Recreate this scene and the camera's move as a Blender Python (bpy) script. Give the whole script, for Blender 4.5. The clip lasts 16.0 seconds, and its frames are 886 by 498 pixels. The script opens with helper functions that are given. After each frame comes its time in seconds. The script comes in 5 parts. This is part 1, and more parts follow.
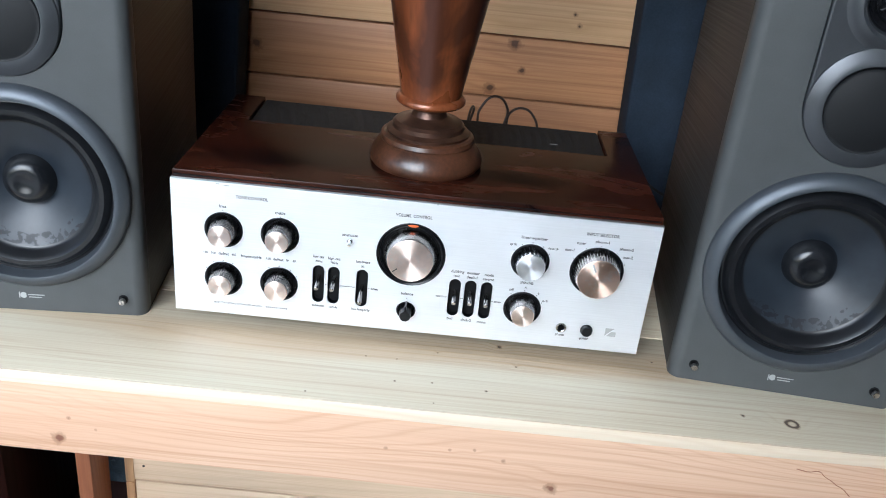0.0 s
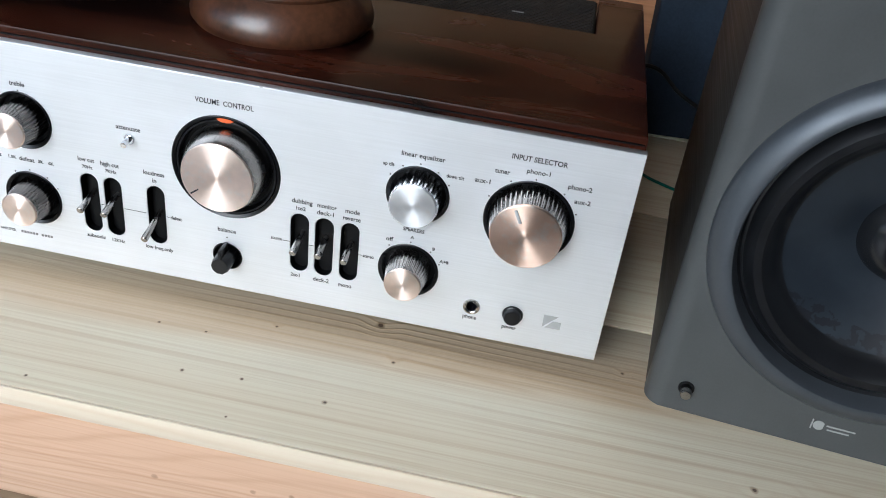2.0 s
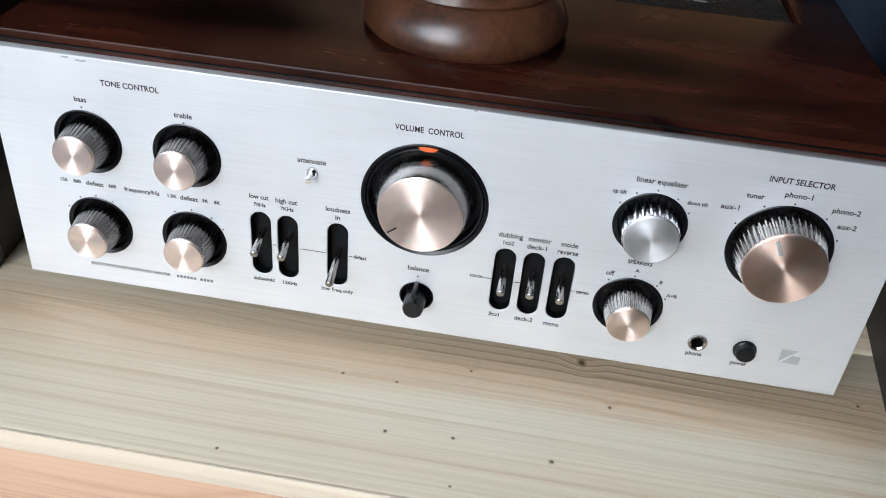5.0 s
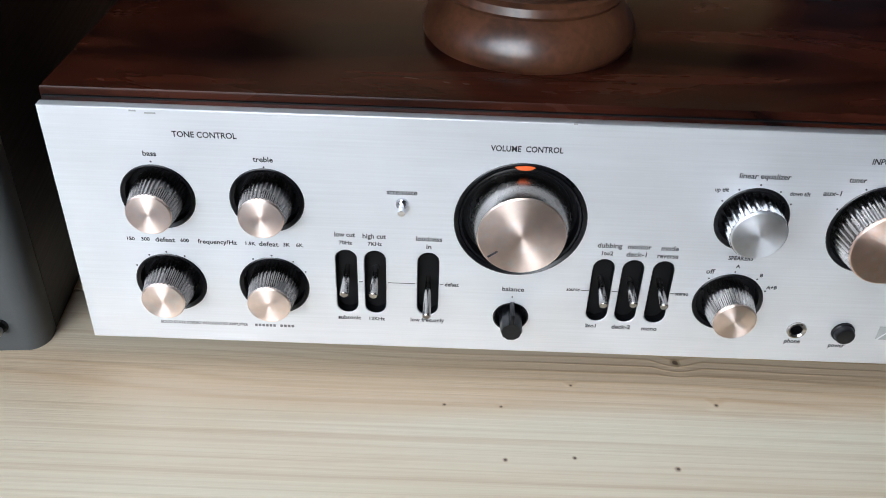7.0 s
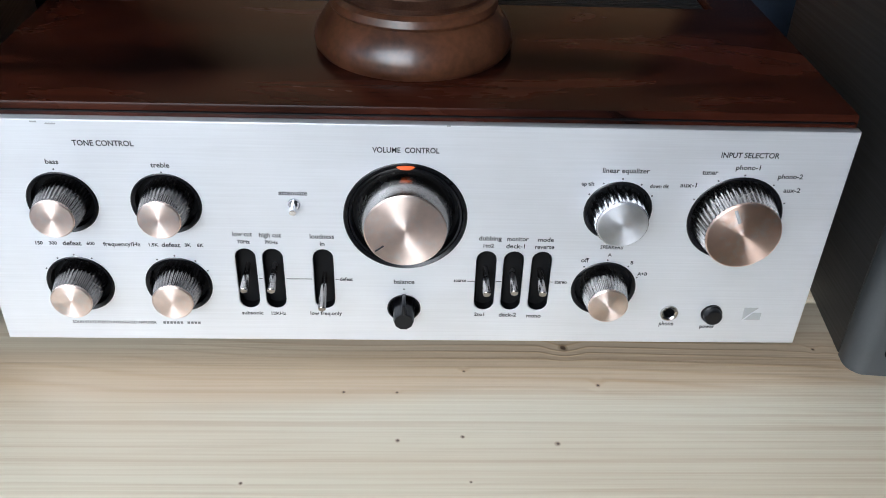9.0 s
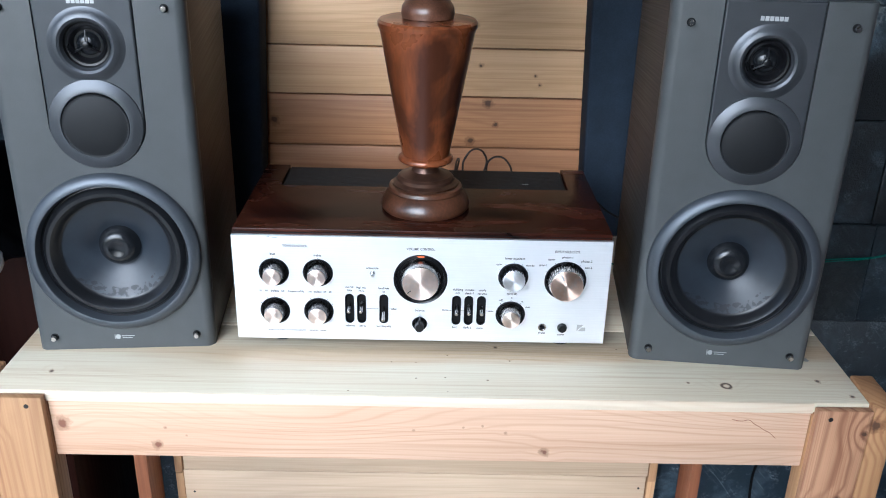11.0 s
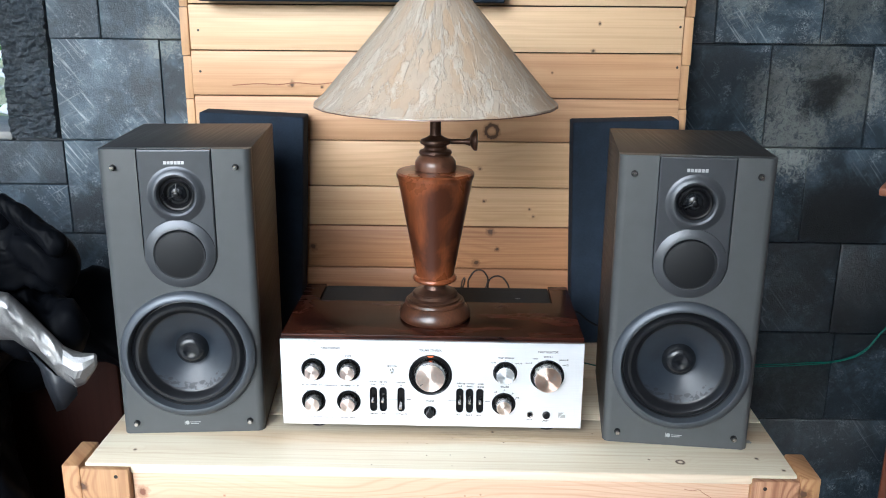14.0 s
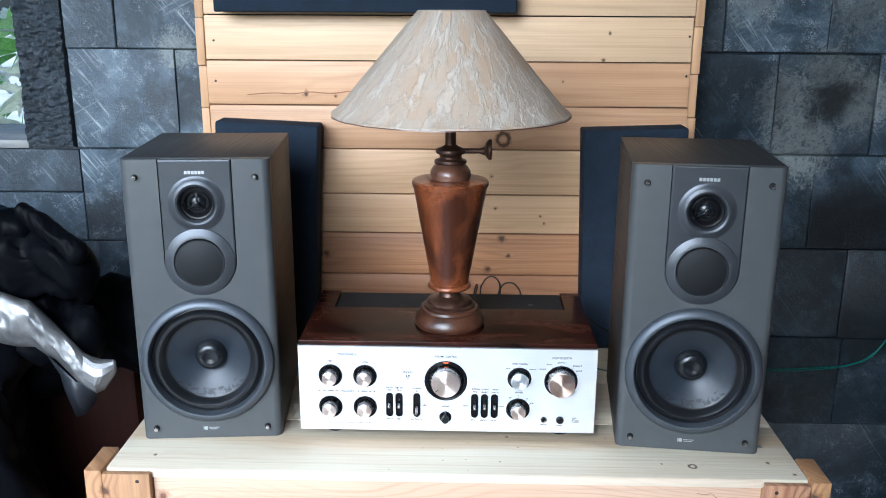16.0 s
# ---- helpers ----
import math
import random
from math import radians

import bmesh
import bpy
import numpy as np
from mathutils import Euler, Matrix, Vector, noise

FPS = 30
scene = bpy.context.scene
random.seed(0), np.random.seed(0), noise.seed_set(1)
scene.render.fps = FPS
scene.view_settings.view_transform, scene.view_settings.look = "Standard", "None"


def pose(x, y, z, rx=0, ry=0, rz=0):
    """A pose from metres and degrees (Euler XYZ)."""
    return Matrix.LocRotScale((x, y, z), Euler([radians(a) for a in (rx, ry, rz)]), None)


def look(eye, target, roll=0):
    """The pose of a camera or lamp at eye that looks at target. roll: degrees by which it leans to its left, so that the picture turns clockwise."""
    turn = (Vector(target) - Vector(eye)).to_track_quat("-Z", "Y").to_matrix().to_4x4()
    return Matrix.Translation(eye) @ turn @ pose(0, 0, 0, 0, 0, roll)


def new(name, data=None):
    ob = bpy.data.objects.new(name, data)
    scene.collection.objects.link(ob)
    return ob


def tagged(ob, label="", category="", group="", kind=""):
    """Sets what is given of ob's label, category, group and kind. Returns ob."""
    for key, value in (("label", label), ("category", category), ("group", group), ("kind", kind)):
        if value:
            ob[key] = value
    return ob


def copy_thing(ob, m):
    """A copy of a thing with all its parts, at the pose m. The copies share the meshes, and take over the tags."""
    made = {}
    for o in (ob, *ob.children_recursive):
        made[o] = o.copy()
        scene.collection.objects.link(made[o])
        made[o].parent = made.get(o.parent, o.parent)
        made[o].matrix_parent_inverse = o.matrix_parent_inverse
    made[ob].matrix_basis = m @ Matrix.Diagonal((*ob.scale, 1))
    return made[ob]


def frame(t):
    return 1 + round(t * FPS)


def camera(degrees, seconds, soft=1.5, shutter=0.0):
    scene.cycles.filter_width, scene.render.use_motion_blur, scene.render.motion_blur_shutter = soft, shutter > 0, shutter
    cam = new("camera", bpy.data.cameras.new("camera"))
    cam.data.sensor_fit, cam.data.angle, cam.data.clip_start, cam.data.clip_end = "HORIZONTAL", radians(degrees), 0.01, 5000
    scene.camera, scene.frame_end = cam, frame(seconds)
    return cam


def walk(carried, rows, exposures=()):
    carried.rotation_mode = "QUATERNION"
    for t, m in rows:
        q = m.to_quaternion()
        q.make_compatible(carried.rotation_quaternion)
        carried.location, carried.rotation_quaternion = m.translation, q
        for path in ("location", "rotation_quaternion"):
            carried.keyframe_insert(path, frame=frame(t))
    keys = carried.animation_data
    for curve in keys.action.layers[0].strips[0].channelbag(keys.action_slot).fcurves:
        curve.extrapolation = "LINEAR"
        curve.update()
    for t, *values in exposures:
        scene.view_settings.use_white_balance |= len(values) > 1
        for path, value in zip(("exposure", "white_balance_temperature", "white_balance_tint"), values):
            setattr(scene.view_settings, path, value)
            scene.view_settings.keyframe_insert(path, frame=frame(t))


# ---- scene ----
cam = camera(53.2, 16.0, soft=1.0)
PATH = [
    (0, (0.025, -0.792, 1.207), (0.035, 1.001, 0.321), 5.9),
    (0.5, (0.083, -0.675, 1.135), (0.074, 1.094, 0.202), 6.2),
    (1, (0.16, -0.576, 1.094), (-0.011, 1.127, 0.059), 4.3),
    (1.5, (0.189, -0.504, 1.078), (0.024, 1.178, 0.009), 6.0),
    (2, (0.187, -0.454, 1.071), (0.002, 1.218, -0.01), 7.4),
    (2.5, (0.175, -0.424, 1.063), (-0.024, 1.237, -0.033), 8.2),
    (3, (0.154, -0.402, 1.06), (-0.043, 1.255, -0.042), 8.5),
    (3.5, (0.138, -0.394, 1.057), (-0.06, 1.257, -0.054), 8.3),
    (4, (0.117, -0.397, 1.059), (-0.079, 1.249, -0.061), 7.8),
    (4.5, (0.085, -0.399, 1.06), (-0.09, 1.243, -0.069), 7.1),
    (5, (0.05, -0.401, 1.058), (-0.111, 1.231, -0.087), 5.3),
    (5.2, (0.034, -0.4, 1.058), (-0.117, 1.231, -0.089), 4.6),
    (7.3, (-0.043, -0.387, 1.059), (-0.024, 1.247, -0.094), 2.1),
    (7.5, (-0.037, -0.39, 1.064), (-0.006, 1.243, -0.091), 2.2),
    (8, (-0.023, -0.402, 1.068), (0.036, 1.24, -0.072), 2.2),
    (8.2, (-0.018, -0.404, 1.067), (0.047, 1.237, -0.075), 2.2),
    (10.3, (0.015, -0.676, 1.162), (0.093, 1.07, 0.189), 1.9),
    (10.5, (0.014, -0.772, 1.216), (0.083, 1.0, 0.291), 2.1),
    (11, (0.012, -1.03, 1.3), (0.037, 0.802, 0.498), 1.4),
    (11.5, (0.01, -1.209, 1.355), (0.01, 0.653, 0.626), 0.9),
    (12, (0.016, -1.222, 1.364), (0.01, 0.66, 0.687), 0.9),
    (12.5, (0.03, -1.167, 1.373), (0.009, 0.727, 0.729), 0.8),
    (13, (0.036, -1.215, 1.381), (-0.005, 0.694, 0.783), 0.5),
    (13.5, (0.037, -1.279, 1.383), (-0.007, 0.639, 0.817), 0.4),
    (14, (0.046, -1.308, 1.393), (0.003, 0.613, 0.84), 0.4),
    (14.5, (0.066, -1.331, 1.396), (0.017, 0.592, 0.846), 0.3),
    (15, (0.048, -1.323, 1.402), (-0.001, 0.6, 0.856), 0.2),
    (15.5, (0.03, -1.326, 1.406), (-0.015, 0.599, 0.861), 0.3),
    (16, (0.024, -1.328, 1.406), (-0.022, 0.595, 0.86), 0.3),
]
walk(cam, [(t, look(eye, target, roll)) for t, eye, target, roll in PATH],
     [(0, 0.85, 4950, 6), (1, 0.54, 5030, 6), (5, 0.47, 5150, 8), (8.2, 0.46, 5080, 8), (10.5, 0.74, 5000, 8), (11, 0.98, 4800, 7), (11.5, 1.12, 4740, 6), (12, 1.14, 4620, 6), (12.5, 1.15, 4620, 6), (13.5, 1.17, 5050, 6), (14.5, 1.12, 5080, 6), (15, 1.1, 4850, 6), (15.5, 1.1, 4720, 6), (16, 1.12, 4700, 6)])

# ---------------------------------------------------------------- world and light
world = bpy.data.worlds.new("overcast_sky")
scene.world = world
world.use_nodes = True
wn = world.node_tree
sky = wn.nodes.new("ShaderNodeTexSky")
sky.sky_type = "NISHITA"
sky.sun_disc = False
sky.sun_elevation = radians(28)
sky.sun_rotation = radians(199)
sky.air_density = 1.0
sky.dust_density = 4.0
sky.ozone_density = 1.0
wn.links.new(sky.outputs[0], wn.nodes["Background"].inputs[0])
wn.nodes["Background"].inputs[1].default_value = 0.11
sun = new("sun", bpy.data.lights.new("sun", "SUN"))
sun.data.energy = 2.0
sun.data.angle = radians(50)
sun.data.color = (1.0, 0.96, 0.9)
sun.matrix_world = look((-1.4, -4.0, 2.35), (0, 0, 0))

T = 0.70            # table top
rng = random.Random(7)


# ---------------------------------------------------------------- node helpers
def material(name):
    m = bpy.data.materials.new(name)
    m.use_nodes = True
    nt = m.node_tree
    return m, nt, nt.nodes["Principled BSDF"]


def put(nt, socket, value):
    if isinstance(value, bpy.types.NodeSocket):
        nt.links.new(value, socket)
    elif isinstance(value, tuple) and len(value) == 3 and socket.type == "RGBA":
        socket.default_value = (*value, 1)
    else:
        socket.default_value = value


def calc(nt, op, a, b=0.0, c=0.0):
    n = nt.nodes.new("ShaderNodeMath")
    n.operation = op
    for i, v in enumerate((a, b, c)):
        put(nt, n.inputs[i], v)
    return n.outputs[0]


def vcalc(nt, op, a, b):
    n = nt.nodes.new("ShaderNodeVectorMath")
    n.operation = op
    put(nt, n.inputs[0], a)
    put(nt, n.inputs[1], b)
    return n.outputs["Value"] if op in ("DISTANCE", "LENGTH") else n.outputs["Vector"]


def blend(nt, f, a, b, how="MIX"):
    n = nt.nodes.new("ShaderNodeMix")
    n.data_type = "RGBA"
    n.blend_type = how
    put(nt, n.inputs[0], f)
    put(nt, n.inputs[6], a)
    put(nt, n.inputs[7], b)
    return n.outputs[2]


def span(nt, v, a, b, c=0.0, d=1.0, smooth=False):
    n = nt.nodes.new("ShaderNodeMapRange")
    if smooth:
        n.interpolation_type = "SMOOTHSTEP"
    for i, x in enumerate((v, a, b, c, d)):
        put(nt, n.inputs[i], x)
    return n.outputs[0]


def noise_tex(nt, vec, scale, detail=3.0, rough=0.5, warp=0.0):
    n = nt.nodes.new("ShaderNodeTexNoise")
    put(nt, n.inputs["Vector"], vec)
    put(nt, n.inputs["Scale"], scale)
    put(nt, n.inputs["Detail"], detail)
    put(nt, n.inputs["Roughness"], rough)
    put(nt, n.inputs["Distortion"], warp)
    return n.outputs[0]


def place(nt):
    return nt.nodes.new("ShaderNodeNewGeometry").outputs["Position"]


def local(nt):
    return nt.nodes.new("ShaderNodeTexCoord").outputs["Object"]


def scaled(nt, vec, s):
    return vcalc(nt, "MULTIPLY", vec, s)


def bump(nt, bsdf, height, strength=0.3, distance=0.001):
    n = nt.nodes.new("ShaderNodeBump")
    put(nt, n.inputs["Strength"], strength)
    put(nt, n.inputs["Distance"], distance)
    put(nt, n.inputs["Height"], height)
    nt.links.new(n.outputs[0], bsdf.inputs["Normal"])


def plain(name, color, rough=0.5, metal=0.0, mottling=0.12, size=60.0, relief=0.0, coat=0.0, spec=0.5, coat_rough=0.12):
    """A surface of one colour with faint mottling at two scales."""
    m, nt, b = material(name)
    p = local(nt)
    n1 = noise_tex(nt, p, size, 4)
    n2 = noise_tex(nt, p, size * 14, 2)
    v = calc(nt, "ADD", span(nt, n1, 0.3, 0.7, 1 - mottling, 1 + mottling), span(nt, n2, 0.3, 0.7, -mottling * 0.5, mottling * 0.5))
    put(nt, b.inputs["Base Color"], blend(nt, 1.0, color, v, "MULTIPLY"))
    put(nt, b.inputs["Roughness"], span(nt, n1, 0.3, 0.7, rough * 0.88, min(1, rough * 1.12)))
    b.inputs["Metallic"].default_value = metal
    b.inputs["Coat Weight"].default_value = coat
    b.inputs["Coat Roughness"].default_value = coat_rough
    b.inputs["Specular IOR Level"].default_value = spec
    if relief:
        bump(nt, b, n2, 0.5, relief)
    return m


def wood(name, light, dark, grain="x", period=0.014, contrast=0.6, knots=(), rough=0.55, blotch=0.35, tint=None, coat=0.0, fiber=0.25, knot=(0.05, 0.022, 0.012), spread=2.2, relief=0.35, sharp=2.2, hollow=9.0, heart=None):
    """Sawn wood: growth rings bent round the knots, fibres, stains. knots: x, y, z, radius."""
    m, nt, b = material(name)
    p = place(nt)
    s = nt.nodes.new("ShaderNodeSeparateXYZ")
    put(nt, s.inputs[0], p)
    x, y, z = s.outputs
    along, across = (x, calc(nt, "ADD", y, z)) if grain == "x" else (z, calc(nt, "ADD", x, y)) if grain == "z" else (y, calc(nt, "ADD", x, z))
    rnd = nt.nodes.new("ShaderNodeObjectInfo").outputs["Random"]
    seed = calc(nt, "MULTIPLY", rnd, 37.0)
    c = nt.nodes.new("ShaderNodeCombineXYZ")
    put(nt, c.inputs[0], calc(nt, "MULTIPLY", along, 0.16))
    put(nt, c.inputs[1], across)
    put(nt, c.inputs[2], seed)
    v = c.outputs[0]
    slow = noise_tex(nt, v, 7.0, 2)
    ring = calc(nt, "MULTIPLY_ADD", slow, 0.16, across)
    dark_mask = rim_mask = None
    jitter = noise_tex(nt, p, 140.0, 2)
    for kx, ky, kz, kr in knots:
        d = vcalc(nt, "DISTANCE", p, (kx, ky, kz))
        ring = calc(nt, "ADD", ring, span(nt, d, 0.0, kr * 5.0, kr * spread, 0.0, True))
        wild = 0.4 if kr < hollow else 0.14
        d = calc(nt, "MULTIPLY", d, span(nt, jitter, 0.25, 0.75, 1 - wild * 0.9, 1 + wild * 1.1))
        if kr >= hollow:                                   # a loose knot shows as a dark ring
            d = calc(nt, "ABSOLUTE", calc(nt, "SUBTRACT", d, kr * 0.75))
            d = calc(nt, "MULTIPLY", d, 2.6)
        f = span(nt, d, kr * 0.35, kr * 0.7, 1.0, 0.0, True)
        g = span(nt, d, kr * 0.7, kr * 1.25, 1.0, 0.0, True)
        dark_mask = f if dark_mask is None else calc(nt, "MAXIMUM", dark_mask, f)
        rim_mask = g if rim_mask is None else calc(nt, "MAXIMUM", rim_mask, g)
    wig = noise_tex(nt, scaled(nt, v, (1, 1, 1)), 45.0, 2)
    ring = calc(nt, "MULTIPLY_ADD", wig, period * 0.55, ring)
    wave = calc(nt, "SINE", calc(nt, "MULTIPLY", ring, 6.2832 / period))
    wave = calc(nt, "POWER", span(nt, wave, -1, 1, 0, 1), sharp)
    amp = span(nt, noise_tex(nt, v, 16.0, 2), 0.35, 0.65, 0.15, 1.0)
    wave = calc(nt, "MULTIPLY", calc(nt, "MULTIPLY", wave, amp), contrast)
    fib = noise_tex(nt, scaled(nt, v, (18.0, 500.0, 1.0)), 1.0, 3, 0.6)
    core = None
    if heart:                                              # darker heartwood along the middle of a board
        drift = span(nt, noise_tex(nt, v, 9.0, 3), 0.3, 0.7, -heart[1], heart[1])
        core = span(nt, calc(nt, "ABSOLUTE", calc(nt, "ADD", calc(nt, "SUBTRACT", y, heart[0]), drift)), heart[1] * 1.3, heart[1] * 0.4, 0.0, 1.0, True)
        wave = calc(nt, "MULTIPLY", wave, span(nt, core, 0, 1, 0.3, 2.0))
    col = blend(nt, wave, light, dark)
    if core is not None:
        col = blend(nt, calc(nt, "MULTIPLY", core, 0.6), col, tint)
    big = span(nt, noise_tex(nt, v, 11.0, 3), 0.42, 0.68, 0.0, blotch)
    col = blend(nt, big, col, tint or dark)
    col = blend(nt, span(nt, fib, 0.45, 0.75, 0.0, fiber), col, dark)
    streak = noise_tex(nt, scaled(nt, v, (9.0, 150.0, 1.0)), 1.0, 4, 0.6)
    col = blend(nt, span(nt, streak, 0.52, 0.72, 0.0, fiber * 1.6), col, dark)
    each = span(nt, rnd, 0, 1, 0.9, 1.08)
    col = blend(nt, 1.0, col, each, "MULTIPLY")
    if dark_mask is not None:
        col = blend(nt, calc(nt, "MULTIPLY", rim_mask, 0.55), col, tuple(c * 0.6 for c in dark))
        col = blend(nt, calc(nt, "MULTIPLY", dark_mask, 0.85), col, knot)
    put(nt, b.inputs["Base Color"], col)
    put(nt, b.inputs["Roughness"], span(nt, fib, 0.3, 0.7, rough * 0.85, min(1.0, rough * 1.15)))
    b.inputs["Coat Weight"].default_value = coat
    b.inputs["Coat Roughness"].default_value = 0.1
    bump(nt, b, calc(nt, "ADD", fib, wave), relief, 0.0006)
    return m


# ---------------------------------------------------------------- mesh helpers
def finish(name, bm, mat, parent=None, label="", smooth=True, angle=35):
    me = bpy.data.meshes.new(name)
    bmesh.ops.recalc_face_normals(bm, faces=bm.faces)
    bm.to_mesh(me)
    bm.free()
    return hang(name, me, mat, parent, label, smooth, angle)


def hang(name, me, mat, parent=None, label="", smooth=True, angle=35):
    me.materials.clear()
    me.materials.append(mat)
    if smooth and len(me.polygons):
        me.shade_smooth()
        me.set_sharp_from_angle(angle=radians(angle))
    ob = new(name, me)
    if parent is not None:
        ob.parent = parent
    if label:
        ob["label"] = label
    return ob


def part(name, bm, mat, parent, label=""):
    return finish(name, bm, mat, parent, label)


def thing(name, x, y, z, label, category, group="", kind="", rz=0.0):
    e = new(name)
    e.empty_display_size = 0.05
    e.matrix_basis = pose(x, y, z, 0, 0, rz)
    return tagged(e, label, category, group, kind)


def box(x0, x1, y0, y1, z0, z1, bevel=0.0, seg=2):
    bm = bmesh.new()
    bmesh.ops.create_cube(bm, size=1.0)
    for v in bm.verts:
        v.co = Vector((x0 if v.co.x < 0 else x1, y0 if v.co.y < 0 else y1, z0 if v.co.z < 0 else z1))
    if bevel:
        bmesh.ops.bevel(bm, geom=list(bm.edges), offset=bevel, segments=seg, profile=0.5, affect="EDGES")
    return bm


def lathe(profile, n=48, axis="z", cx=0.0, cy=0.0, cz=0.0, shape=None):
    """Turned form. profile: radius and height; axis z runs up, axis y runs towards the viewer (-y), axis x to +x. shape(i, r, h) may change a radius."""
    bm = bmesh.new()
    rings = []
    for r, h in profile:
        row = []
        for i in range(n):
            a = 2 * math.pi * i / n
            rr = shape(i, r, h) if shape else r
            u, w = rr * math.cos(a), rr * math.sin(a)
            co = (u + cx, w + cy, h + cz) if axis == "z" else (u + cx, cy - h, w + cz) if axis == "y" else (cx + h, u + cy, w + cz)
            row.append(bm.verts.new(co))
            if r == 0:
                break
        rings.append(row)
    for a, b in zip(rings, rings[1:]):
        if len(a) == 1 and len(b) == 1:
            continue
        for i in range(n):
            j = (i + 1) % n
            if len(a) == 1:
                bm.faces.new((a[0], b[i], b[j]))
            elif len(b) == 1:
                bm.faces.new((a[i], a[j], b[0]))
            else:
                bm.faces.new((a[i], a[j], b[j], b[i]))
    return bm


def circle(cx, cz, r, n=48):
    return [(cx + r * math.cos(2 * math.pi * i / n), cz + r * math.sin(2 * math.pi * i / n)) for i in range(n)]


def stadium(cx, z0, z1, w, n=10):
    r = w / 2
    top = [(cx + r * math.cos(math.pi * i / n), z1 - r + r * math.sin(math.pi * i / n)) for i in range(n + 1)]
    low = [(cx - r * math.cos(math.pi * i / n), z0 + r - r * math.sin(math.pi * i / n)) for i in range(n + 1)]
    return top + low


def curve_mesh(cu):
    ob = new("draft", cu)
    bpy.context.view_layer.update()
    me = bpy.data.meshes.new_from_object(ob.evaluated_get(bpy.context.evaluated_depsgraph_get()))
    bpy.data.objects.remove(ob)
    return me


def sheet(loops, y0, y1, bevel=0.0):
    """A flat plate in x and z from y0 to y1 with the first loop as its outline and the others as holes."""
    cu = bpy.data.curves.new("plate", "CURVE")
    cu.dimensions = "2D"
    cu.fill_mode = "BOTH"
    cu.extrude = abs(y1 - y0) / 2 - bevel
    cu.bevel_depth = bevel
    cu.bevel_resolution = 1
    cu.offset = -bevel
    for pts in loops:
        sp = cu.splines.new("POLY")
        sp.points.add(len(pts) - 1)
        for q, (x, z) in zip(sp.points, pts):
            q.co = (x, z, 0, 1)
        sp.use_cyclic_u = True
    me = curve_mesh(cu)
    bm = bmesh.new()
    bm.from_mesh(me)
    bmesh.ops.remove_doubles(bm, verts=bm.verts, dist=1e-6)
    bm.to_mesh(me)
    bm.free()
    me.transform(Matrix.Translation((0, (y0 + y1) / 2, 0)) @ Matrix.Rotation(radians(90), 4, "X"))
    return me


def letters(text, x, z, size, y, mat, parent, align="CENTER", width=None, name="lettering"):
    """Printed words on an upright face that looks towards -y; z is the middle of the line."""
    cu = bpy.data.curves.new("words", "FONT")
    cu.body = text
    cu.size = size
    cu.align_x = align
    cu.align_y = "CENTER"
    cu.extrude = 0.00006
    cu.offset = 0.00007
    cu.resolution_u = 3
    me = curve_mesh(cu)
    if width and len(me.vertices):
        xs = [v.co.x for v in me.vertices]
        k = width / (max(xs) - min(xs))
        me.transform(Matrix.Diagonal((k, 1, 1, 1)))
    me.transform(Matrix.Translation((x, y, z)) @ Matrix.Rotation(radians(90), 4, "X"))
    return hang(name, me, mat, parent, smooth=False)


def tube(points, r, res=3, cyclic=False):
    cu = bpy.data.curves.new("tube", "CURVE")
    cu.dimensions = "3D"
    cu.bevel_depth = r
    cu.bevel_resolution = res
    cu.use_fill_caps = True
    cu.resolution_u = 8
    sp = cu.splines.new("BEZIER")
    sp.bezier_points.add(len(points) - 1)
    for q, p in zip(sp.bezier_points, points):
        q.co = p
        q.handle_left_type = q.handle_right_type = "AUTO"
    sp.use_cyclic_u = cyclic
    return curve_mesh(cu)


def cut(me, *cutters):
    """The mesh with the cutters (bmeshes) taken out of it."""
    ob = new("draft", me)
    tools = []
    for bm in cutters:
        cm = bpy.data.meshes.new("cutter")
        bmesh.ops.recalc_face_normals(bm, faces=bm.faces)
        bm.to_mesh(cm)
        bm.free()
        co = new("cutter", cm)
        tools.append(co)
        md = ob.modifiers.new("cut", "BOOLEAN")
        md.operation = "DIFFERENCE"
        md.solver = "EXACT"
        md.object = co
    bpy.context.view_layer.update()
    out = bpy.data.meshes.new_from_object(ob.evaluated_get(bpy.context.evaluated_depsgraph_get()))
    for o in (ob, *tools):
        bpy.data.objects.remove(o)
    return out


def to_mesh(bm, name="form"):
    me = bpy.data.meshes.new(name)
    bmesh.ops.recalc_face_normals(bm, faces=bm.faces)
    bm.to_mesh(me)
    bm.free()
    return me


# ---------------------------------------------------------------- materials
def brushed(name, base, rough):
    m, nt, b = material(name)
    p = place(nt)
    n = noise_tex(nt, scaled(nt, p, (14, 900, 900)), 1.0, 3, 0.6)
    w = noise_tex(nt, p, 22.0, 3)
    put(nt, b.inputs["Base Color"], blend(nt, 1.0, base, calc(nt, "ADD", span(nt, n, 0.3, 0.7, 0.95, 1.03), span(nt, w, 0.3, 0.7, -0.03, 0.03)), "MULTIPLY"))
    put(nt, b.inputs["Roughness"], calc(nt, "ADD", span(nt, n, 0.3, 0.7, rough - 0.05, rough + 0.05), span(nt, w, 0.3, 0.7, -0.03, 0.03)))
    b.inputs["Metallic"].default_value = 0.75
    bump(nt, b, n, 0.05, 0.0003)
    return m


